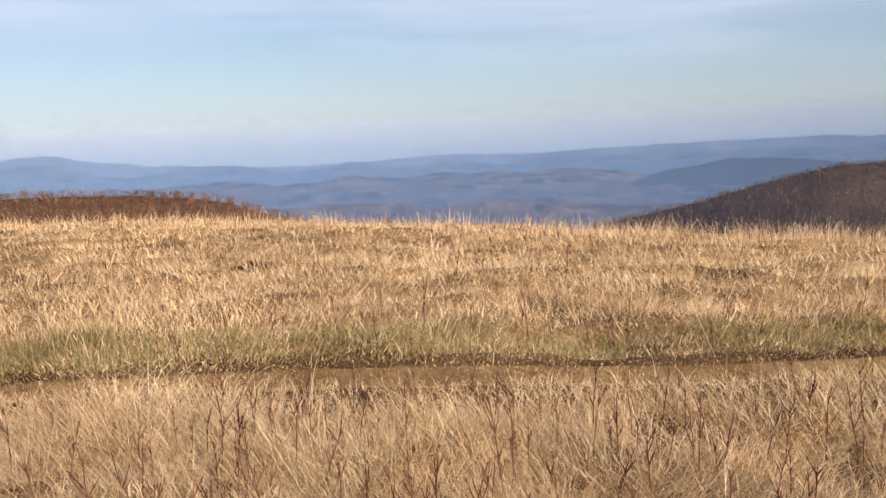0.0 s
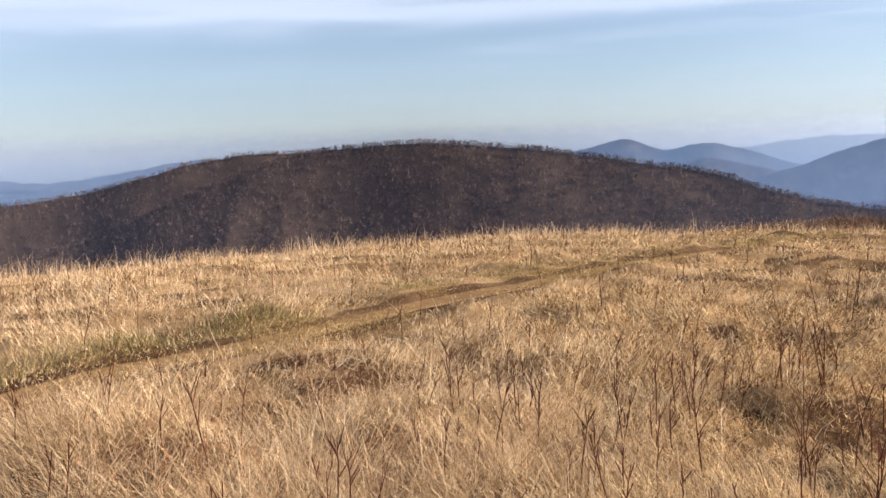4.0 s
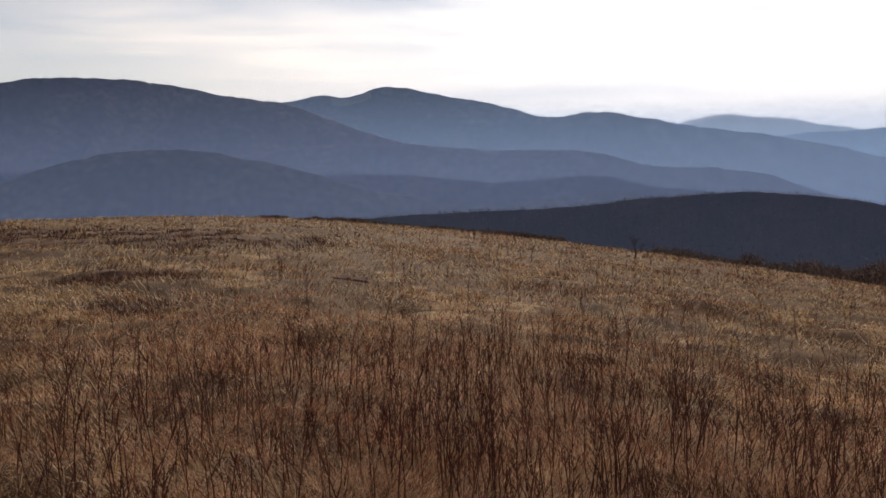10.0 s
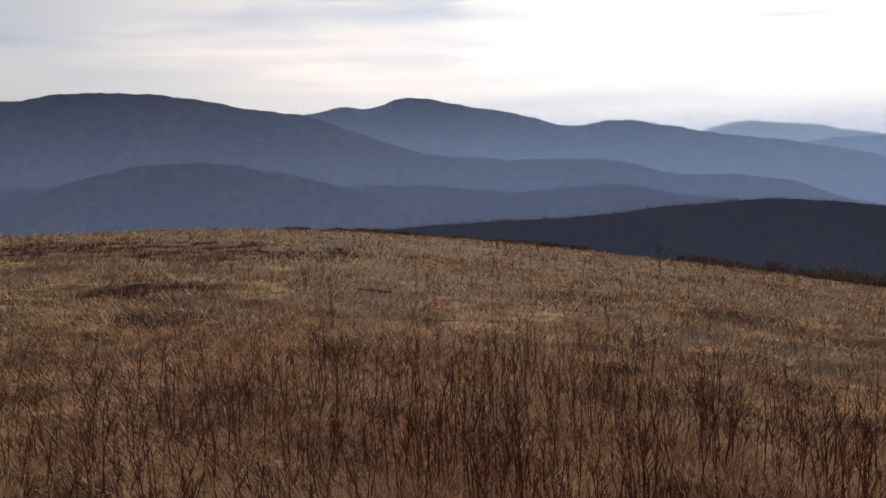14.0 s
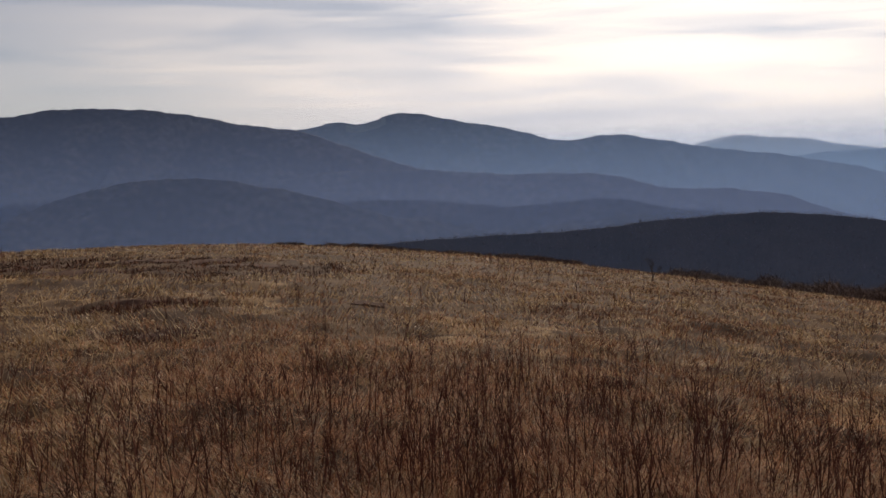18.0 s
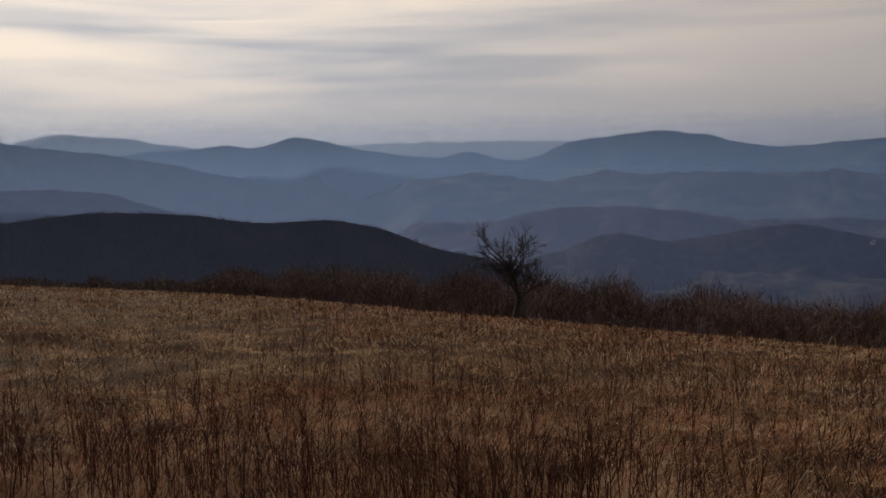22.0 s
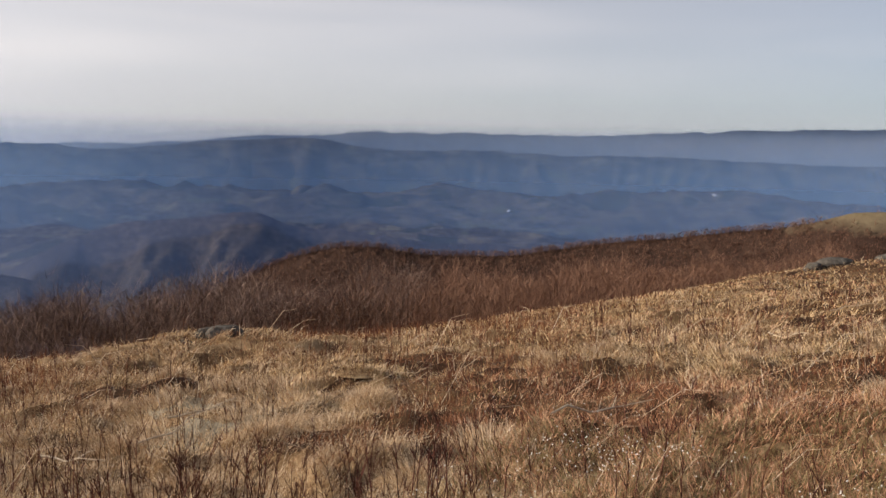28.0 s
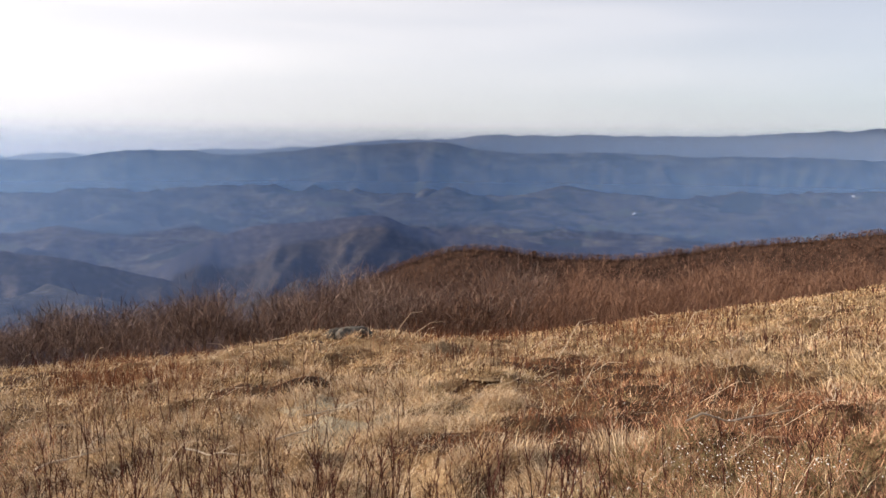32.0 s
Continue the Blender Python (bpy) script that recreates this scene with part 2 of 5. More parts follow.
M_fields = shade("forest_and_fields", [(0.010, 0.010, 0.009), (0.031, 0.028, 0.023), (0.072, 0.062, 0.047), (0.115, 0.110, 0.068)], 0.010, 0.95, 0.0, 0.07, span=(0.37, 0.64))
M_bald = shade("far_bald", [(0.06, 0.058, 0.038), (0.095, 0.088, 0.055), (0.13, 0.118, 0.075)], 0.02, 0.95, 0.0, 0.2)
M_grove = shade("evergreen_grove", [(0.008, 0.010, 0.008), (0.018, 0.022, 0.017), (0.035, 0.040, 0.030)], 0.01, 0.95, 0.0, 0.09)
M_northwood = shade("brown_forest", [(0.024, 0.020, 0.018), (0.058, 0.046, 0.039), (0.10, 0.080, 0.062), (0.15, 0.13, 0.09)], 0.010, 0.95, 0.0, 0.07, span=(0.36, 0.66))
M_rock = shade("lichen_rock", [(0.028, 0.024, 0.019), (0.062, 0.053, 0.043), (0.11, 0.098, 0.08), (0.24, 0.215, 0.175)], 5.0, 0.9, 0.8, 25.0)
M_moss = shade("grey_moss", [(0.13, 0.104, 0.067), (0.24, 0.197, 0.132), (0.36, 0.30, 0.208)], 4.0, 0.95, 0.6, 25.0)
M_peat = shade("dark_peat", [(0.036, 0.017, 0.012), (0.072, 0.036, 0.024), (0.12, 0.064, 0.042)], 2.0, 0.95, 0.8, 18.0)
M_flower = shade("white_head", [(0.60, 0.58, 0.50), (0.78, 0.76, 0.68), (0.85, 0.83, 0.77)], 4.0, 0.8, 0, 40.0)
M_russet = shade("russet_slope", [(0.04, 0.023, 0.017), (0.07, 0.04, 0.028), (0.11, 0.064, 0.042)], 0.06, 0.95, 0.3, 0.7)
M_pasture = shade("far_pasture", [(0.045, 0.046, 0.028), (0.065, 0.066, 0.038), (0.09, 0.088, 0.05)], 0.01, 0.95, 0.0, 0.08)
M_knoll = shade("russet_knoll", [(0.03, 0.018, 0.014), (0.055, 0.032, 0.023), (0.09, 0.053, 0.036)], 0.09, 0.95, 0.3, 0.7, upper=((0.10, 0.076, 0.046), (0.20, 0.155, 0.093)), level=(-16.5, -13.0))
M_brush = shade("brushwood_twig", [(0.045, 0.028, 0.022), (0.12, 0.074, 0.056), (0.26, 0.185, 0.145)], 0.30, 0.9, 0, 1.6, 0.12, span=(0.36, 0.66))


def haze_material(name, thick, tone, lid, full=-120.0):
    """Haze put into a tinted shell: mostly clear, scattering a little light, denser below than above."""
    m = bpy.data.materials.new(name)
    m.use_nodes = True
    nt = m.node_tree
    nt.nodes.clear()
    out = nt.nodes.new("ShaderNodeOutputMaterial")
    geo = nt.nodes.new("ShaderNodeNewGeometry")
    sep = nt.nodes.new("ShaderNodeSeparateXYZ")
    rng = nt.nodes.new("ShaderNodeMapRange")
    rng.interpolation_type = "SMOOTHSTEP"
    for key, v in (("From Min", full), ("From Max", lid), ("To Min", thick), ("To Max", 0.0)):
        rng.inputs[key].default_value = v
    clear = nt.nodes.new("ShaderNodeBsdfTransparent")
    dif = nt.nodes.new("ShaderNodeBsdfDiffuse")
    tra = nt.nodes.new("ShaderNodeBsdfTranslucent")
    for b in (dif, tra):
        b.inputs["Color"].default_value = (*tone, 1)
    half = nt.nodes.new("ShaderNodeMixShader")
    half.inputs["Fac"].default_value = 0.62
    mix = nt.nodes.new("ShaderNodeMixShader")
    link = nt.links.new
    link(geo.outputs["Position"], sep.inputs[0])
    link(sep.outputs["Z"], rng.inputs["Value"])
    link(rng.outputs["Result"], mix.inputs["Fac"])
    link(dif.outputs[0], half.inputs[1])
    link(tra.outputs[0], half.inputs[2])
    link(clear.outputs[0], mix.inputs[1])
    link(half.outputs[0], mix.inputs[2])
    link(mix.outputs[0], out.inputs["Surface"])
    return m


# ---- numbers of the land ----
rng = np.random.default_rng(7)
LATTICE = rng.random((256, 256))


def vnoise(x, y, off=0):
    x, y = np.asarray(x, float) + off * 17.3, np.asarray(y, float) + off * 41.7
    xi, yi = np.floor(x).astype(int), np.floor(y).astype(int)
    fx, fy = x - xi, y - yi
    fx, fy = fx * fx * (3 - 2 * fx), fy * fy * (3 - 2 * fy)
    a, b = LATTICE[xi & 255, yi & 255], LATTICE[(xi + 1) & 255, yi & 255]
    c, d = LATTICE[xi & 255, (yi + 1) & 255], LATTICE[(xi + 1) & 255, (yi + 1) & 255]
    return (a * (1 - fx) + b * fx) * (1 - fy) + (c * (1 - fx) + d * fx) * fy


def fbm(x, y, octaves=4, off=0):
    total, amp, norm = 0, 1.0, 0
    for i in range(octaves):
        c, sn = math.cos(0.9 * i + 0.5), math.sin(0.9 * i + 0.5)
        total = total + amp * vnoise((x * c - y * sn) * 2 ** i, (x * sn + y * c) * 2 ** i, off + i)
        norm += amp
        amp *= 0.5
    return total / norm


def smooth(e0, e1, x):
    t = np.clip((x - e0) / (e1 - e0), 0, 1)
    return t * t * (3 - 2 * t)


def along(table, a):
    """A smooth line through a table of (azimuth, value)."""
    xs, ys = np.array([p[0] for p in table], float), np.array([p[1] for p in table], float)
    a = np.clip(a, xs[0], xs[-1])
    i = np.clip(np.searchsorted(xs, a) - 1, 0, len(xs) - 2)
    h = np.diff(xs)
    sl = np.diff(ys) / h
    tan = np.zeros(len(xs))
    tan[1:-1] = (sl[:-1] * h[1:] + sl[1:] * h[:-1]) / (h[1:] + h[:-1])
    tan[0], tan[-1] = sl[0], sl[-1]
    t = (a - xs[i]) / h[i]
    t2, t3 = t * t, t * t * t
    return ys[i] * (2 * t3 - 3 * t2 + 1) + h[i] * tan[i] * (t3 - 2 * t2 + t) + ys[i + 1] * (3 * t2 - 2 * t3) + h[i] * tan[i + 1] * (t3 - t2)


# how steeply the eye looks down to the brow of the bald, by azimuth
BROW = ((-60, -4.6), (-20, -3.9), (12, -4.1), (35, -5.3), (57, -6.6), (75, -6.1), (97, -5.35), (112, -5.3), (131, -4.35), (149, -4.55), (165, -4.95), (178, -6.1), (190, -7.5),
        (203, -9.0), (216, -10.6), (230, -11.7), (255, -12.2), (271, -11.7), (288, -9.2), (299, -6.9), (307, -5.5), (325, -4.8), (340, -3.9), (372, -4.1))
FLOOR = -330.0


def brow(az):
    """Slope at the body, and curvature, of the bald in that direction."""
    m = -np.tan(np.radians(along(BROW, az)))
    s0 = 0.03 + 0.07 * np.cos(np.radians(az - 235))
    bend = np.clip(m - s0, 0.06, 0.155)
    return m - bend, bend * bend / (2 * EYE)


# bare gravelly moss without grass: azimuth, distance, width across and depth along the view
MOSSY = ((265.2, 10.6, 1.0, 1.2), (266.3, 9.0, 1.2, 1.5), (264.2, 8.2, 0.6, 0.7))
# low mounds and tussocks on the bald: azimuth, distance, radius, height
MOUNDS = ((133.5, 37.0, 5.0, 0.2), (304.0, 38.0, 5.0, 0.35), (265.5, 18.0, 2.6, 0.42), (261.3, 12.2, 0.7, 0.12), (263.4, 10.8, 0.4, 0.08), (267.4, 10.7, 0.5, 0.08), 
          (226.0, 5.2, 0.55, 0.20), (150.5, 20.0, 1.1, 0.10), (159.0, 13.0, 0.35, 0.07))


def lump(x, y):
    """The tops of the small tussocks."""
    return smooth(0.36, 0.60, fbm(x / 0.27, y / 0.24, 3, 36))


def hummock(x, y):
    """Broader grass hummocks farther off."""
    return smooth(0.40, 0.60, fbm(x / 0.50, y / 0.45, 2, 38))


def azimuth(x, y):
    return np.mod(np.degrees(np.arctan2(x, y)) + 20, 360) - 20


PATH = ((11.7, 6.9), (24.1, 6.4), (38.0, 6.15), (52.0, 6.25), (63.0, 6.8), (70.0, 7.4), (82.0, 8.7), (90.0, 10.4), (96.0, 12.0), (102.0, 15.0), (109.0, 20.0), (116.0, 29.0))


def path_gap(x, y):
    """Distance outwards from the middle of the worn path, along the ray."""
    az, d = azimuth(x, y), np.hypot(x, y)
    gap = d - along(PATH, az)
    gap = np.where(az < 11.7, (y * 0.982 + x * -0.19) - 6.9 + 0.12 * (11.7 - az) * 0.2, gap)
    turn = 1.0 + 0.55 * smooth(70, 110, az)
    return np.where((az > -40) & (az < 116), gap / turn, 99.0)


def land(x, y):
    x, y = np.asarray(x, float), np.asarray(y, float)
    d, az = np.hypot(x, y), azimuth(x, y)
    s, k = brow(az)
    s = s * smooth(0, 3, d)
    cap = 0.40
    dc = np.clip((cap - s) / k, 5, None)
    near = np.where(d < dc, -(s * d + 0.5 * k * d * d), -(s * dc + 0.5 * k * dc * dc) - cap * (d - dc))
    floor = FLOOR + 195 * smooth(2300, 4900, d) + 45 * (fbm(x / 420, y / 420, 4, 3) - 0.5) * smooth(500, 1300, d)
    z = np.maximum(near, floor) + 12 * np.exp(-((near - floor) / 40) ** 2)
    rough = 0.16 + 0.04 * smooth(90, 110, az) - 0.08 * smooth(135, 155, az) + 0.06 * smooth(244, 258, az)
    hump = rough * (fbm(x / 1.5, y / 1.5, 3, 5) - 0.5) + 0.7 * rough * (vnoise(x / 0.55, y / 0.55, 9) - 0.5)
    hump = hump + (0.06 - 0.01 * smooth(95, 125, az) - 0.01 * smooth(135, 150, az) + 0.06 * smooth(235, 255, az)) * (smooth(0.36, 0.56, fbm(x / 0.7, y / 0.7, 3, 33)) - 0.5)
    lumpy = (smooth(92, 112, az) * (0.85 - 0.68 * smooth(138, 152, az)) + 0.6 * smooth(244, 258, az)) * (1 - smooth(20, 30, d))
    hump = hump + (0.05 * (smooth(0.44, 0.58, fbm(x / 1.25, y / 1.25, 3, 34)) - 0.5) + 0.09 * (lump(x, y) - 0.5) + 0.08 * (hummock(x, y) - 0.5) * smooth(6.0, 9.0, d)) * lumpy
    hump = hump * (1 - smooth(60, 130, d)) + 3.0 * (fbm(x / 30, y / 30, 3, 8) - 0.5) * smooth(60, 200, d)
    for a, dm, rad, high in MOUNDS:
        mx, my = math.sin(radians(a)) * dm, math.cos(radians(a)) * dm
        hump = hump + high * np.exp(-(((x - mx) ** 2 + (y - my) ** 2) / rad ** 2) ** 1.5)
    for a, dm, wide, deep in MOSSY:
        mx, my = math.sin(radians(a)) * dm, math.cos(radians(a)) * dm
        hump = hump * (1 - 0.85 * np.exp(-(((x - mx) ** 2 + (y - my) ** 2) / (0.3 * (wide + deep)) ** 2) ** 2))
    hump = hump * smooth(0.6, 3.0, d)
    track = np.exp(-(path_gap(x, y) / 0.27) ** 4)
    level = np.exp(-(path_gap(x, y) / 0.6) ** 4)
    return z + hump * (1 - 0.95 * level) - 0.03 * track


def between(a, lo, hi, soft=10):
    return smooth(lo - soft, lo + soft, a) * (1 - smooth(hi - soft, hi + soft, a))


def ring(a, d):
    a = np.radians(a)
    return np.sin(a) * d, np.cos(a) * d


# dark patches of dead bracken and trampled turf: azimuth, distance, half widths across and along the view
PATCHES = ((151.5, 25.8, 2.2, 2.0), (157.0, 26.0, 2.8, 2.0), (163.6, 22.3, 2.4, 2.0), (166.8, 22.4, 1.2, 1.4), (157.2, 14.5, 0.9, 0.7), (160.3, 14.2, 0.5, 0.5), (158.6, 11.2, 0.4, 0.3), (152.4, 29.5, 2.0, 1.6),
           (149.3, 11.2, 0.3, 0.3), (117.1, 17.8, 0.8, 0.6), (136.4, 5.9, 0.3, 0.2), (138.1, 10.4, 0.6, 0.35), (112.7, 5.7, 0.25, 0.2), (131.6, 5.7, 0.22, 0.18), (137.3, 5.3, 0.25, 0.2), (124, 13.0, 0.8, 0.5),
           (275.0, 7.7, 0.8, 0.4), (281.0, 13.6, 1.2, 0.9), (284.2, 10.4, 1.4, 1.5), (288.6, 9.9, 0.9, 0.8), (283.0, 8.7, 1.0, 0.6), (289.5, 8.3, 0.6, 0.5), (304.5, 10.8, 1.1, 0.6), (292.0, 9.1, 0.5, 0.4), (262.0, 11.7, 0.6, 0.3), (217.2, 6.8, 1.0, 0.4), (230, 5.0, 0.8, 0.4),
           (73.9, 4.9, 0.34, 0.24), (50.8, 5.0, 0.25, 0.2), (60.1, 4.7, 0.3, 0.2), (80.6, 7.1, 0.28, 0.18), (84.5, 6.3, 0.32, 0.2), (79.3, 5.8, 0.3, 0.2), (88.4, 4.8, 0.32, 0.24))


def dead_patch(x, y):
    total = np.zeros_like(x)
    for pa, pd, across, along_view in PATCHES:
        px, py = ring(pa, pd)
        sa, ca = math.sin(radians(pa)), math.cos(radians(pa))
        u, w = (x - px) * ca - (y - py) * sa, (x - px) * sa + (y - py) * ca
        total = np.maximum(total, np.exp(-((u / across) ** 2 + (w / along_view) ** 2) * 0.9))
    return smooth(0.20, 0.50, total * (0.45 + 1.1 * fbm(x / 0.7, y / 0.7, 3, 81)))


# ---- meshes ----
def mesh_object(name, verts, faces, material, sizes=None, smooth_shade=False):
    """One mesh from arrays; faces is (n, k), or flat with sizes."""
    me = bpy.data.meshes.new(name)
    verts = np.asarray(verts, np.float32)
    faces = np.asarray(faces, np.int32)
    if sizes is None:
        sizes = np.full(len(faces), faces.shape[1], np.int32)
    flat = faces.ravel()
    starts = np.concatenate([[0], np.cumsum(sizes)[:-1]]).astype(np.int32)
    me.vertices.add(len(verts))
    me.vertices.foreach_set("co", verts.ravel())
    me.loops.add(len(flat))
    me.loops.foreach_set("vertex_index", flat)
    me.polygons.add(len(sizes))
    me.polygons.foreach_set("loop_start", starts)
    me.polygons.foreach_set("loop_total", np.asarray(sizes, np.int32))
    if smooth_shade:
        me.polygons.foreach_set("use_smooth", np.ones(len(sizes), bool))
    me.update(calc_edges=True)
    me.materials.append(material)
    return new(name, me)


def grid_faces(nu, nv, closed=False):
    u = np.arange(nu if closed else nu - 1)
    v = np.arange(nv - 1)
    U, V = np.meshgrid(u, v, indexing="ij")
    n = (U + 1) % nu
    return np.stack([U * nv + V, U * nv + V + 1, n * nv + V + 1, n * nv + V], -1).reshape(-1, 4)


# the ground, one sheet out to the horizon
g_az = np.arange(0, 360, 0.8)
g_d = np.concatenate([np.linspace(0.05, 2.7, 40), np.geomspace(2.8, 42, 230), np.geomspace(43.5, 4900, 70)])
A, D = np.meshgrid(g_az, g_d, indexing="ij")
gx, gy = ring(A, D)
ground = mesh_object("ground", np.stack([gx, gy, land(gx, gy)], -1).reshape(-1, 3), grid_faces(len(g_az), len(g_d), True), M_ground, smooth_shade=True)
ground.data.materials.append(M_fields)
ground.data.materials.append(M_pasture)
mids = ((D > 75).astype(np.int32) + ((D > 900) & (fbm(gx / 160, gy / 160, 3, 90) > 0.60)))[:, :-1].astype(np.int32).ravel()
# shade between tussocks put into the colour: hollows get the dark turf
hollow = 0.30 * smooth(92, 112, A) * (1 - smooth(13, 24, D)) * (1 - 2.0 * lump(gx, gy)) + 0.30 * (1 - smooth(5, 7, D)) * (1 - 2.0 * lump(gx, gy))
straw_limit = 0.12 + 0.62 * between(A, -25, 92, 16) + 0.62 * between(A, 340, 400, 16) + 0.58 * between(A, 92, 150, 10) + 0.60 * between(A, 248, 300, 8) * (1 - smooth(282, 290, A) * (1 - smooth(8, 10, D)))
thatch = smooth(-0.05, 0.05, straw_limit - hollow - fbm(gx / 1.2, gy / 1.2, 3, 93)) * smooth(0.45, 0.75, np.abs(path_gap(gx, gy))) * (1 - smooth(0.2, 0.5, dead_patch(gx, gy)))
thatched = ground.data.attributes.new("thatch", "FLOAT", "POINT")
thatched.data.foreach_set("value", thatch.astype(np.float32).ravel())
ground.data.polygons.foreach_set("material_index", mids)
tagged(ground, "dry matted turf of a rounded mountain bald falling to valleys", "ground", kind="structure")

# worn footpath
p_az = np.linspace(-34, 115.8, 420)
p_mid = np.where(p_az < 11.7, 6.9 / np.cos(np.radians(11.7 - p_az) * 0.95), along(PATH, p_az))
offs = np.linspace(-0.28, 0.28, 13)
pv = []
for o in offs:
    turn = 1.0 + 0.55 * smooth(70, 110, p_az)
    wob = 0.10 * (fbm(p_az / 2.2, np.full_like(p_az, o * 3), 2, 12) - 0.5) * (abs(o) > 0.2)
    x, y = ring(p_az, p_mid + o * turn + wob)
    pv.append(np.stack([x, y, land(x, y) + (0.012 if abs(o) < 0.25 else -0.05)], -1))
path_ob = mesh_object("path", np.stack(pv, 1).reshape(-1, 3), grid_faces(len(p_az), len(offs)), M_path, smooth_shade=True)
tagged(path_ob, "narrow worn brown footpath through dry grass", "path", kind="structure")


def ridged(n):
    """Sharp crests where the noise passes its middle."""
    return 1 - np.abs(2 * n - 1)


def ridge(name, label, crest, dist, front, back, material, spur=0.35, width=0.0, off=0, base=FLOOR - 30, step=0.12, rough_crest=0.03):
    """A mountain ridge: crest by azimuth and angle above the eye's level, at a distance,
    with branching spurs and hollows running down its front; width: from spur to spur."""
    drop = math.degrees(math.atan(base / dist))
    crest = ((crest[0][0] - 6, drop - 1), *crest, (crest[-1][0] + 6, drop - 1))
    a0, a1 = crest[0][0], crest[-1][0]
    az = np.arange(a0, a1 + step, step)
    el = along(crest, az) - (0.30 if material is M_floor and dist > 500 else 0)
    el = el + rough_crest * ((fbm(az * 5, az * 0 + off, 3, off) - 0.5) * 1.6 + (fbm(az * 0.9, az * 0 + off, 2, off + 7) - 0.5) * 2.2)
    far = dist * (1 + 0.06 * (fbm(az / 9, az * 0, 2, off + 2) - 0.5))
    top = EYE + np.tan(np.radians(el)) * far
    u = np.concatenate([np.linspace(0, 0.40, 6), np.linspace(0.43, 0.97, 27), [0.99, 0.997, 1.0], 1 + np.array([0.003, 0.03, 0.3, 1.0])])
    A, U = np.meshgrid(az, u, indexing="ij")
    T, F = top[:, None], far[:, None]
    d = np.where(U <= 1, F - front * (1 - U), F + back * (U - 1))
    rise = np.where(U <= 1, np.clip(U, 0, 1) ** 0.9, 1 - np.clip(U - 1, 0, 1) ** 0.9)
    z = base + (T - base) * rise
    x, y = ring(A, d)
    across, down = np.radians(A) * dist, np.clip(1 - U, 0, 1)
    size = width or 30 + 0.04 * dist
    across = across + SLANT.get(name, 0.0) * size * down
    wander = 1.5 * size * (fbm(across / (2.1 * size), down * 2.0, 2, off + 5) - 0.5) * smooth(0.0, 0.5, down)
    broad = ridged(vnoise((across + wander) / (1.5 * size), down * 1.1, off + 3))
    side = ridged(vnoise((across + 1.7 * wander) / (0.55 * size), down * 3.2, off + 4))
    fine = ridged(fbm(across / (0.24 * size) + wander / size, d / (0.34 * size), 2, off + 6))
    relief = 0.60 * broad + 0.27 * side + 0.13 * fine
    deep = smooth(0.0, 0.22, down) * (1 - 0.4 * smooth(0.7, 1.0, down))
    z = z - (T - base) * spur * 0.5 * (1 - relief) * deep
    ob = mesh_object(name, np.stack([x, y, z], -1).reshape(-1, 3), grid_faces(len(az), len(u)), material, smooth_shade=True)
    tagged(ob, label, "mountain", kind="structure")
    if name == "second_mountain":
        bald = (A > 169.9) & (A < 172.2) & (U > 0.93) & (U < 0.975)
        ob.data.materials.append(M_bald)
        ob.data.polygons.foreach_set("material_index", bald[:-1, :-1].astype(np.int32).ravel())
    if material is M_fields:
        fx, fy, fu = x[:-1, :-1], y[:-1, :-1], U[:-1, :-1]
        low_lying = relief[:-1, :-1] < 0.62
        open_land = (fbm(fx / 90, fy / 130, 3, 90) > 0.63) & (fu < 0.85) & low_lying
        ob.data.materials.append(M_pasture)
        ob.data.polygons.foreach_set("material_index", open_land.astype(np.int32).ravel())
    return np.stack([x, y, z], -1), u


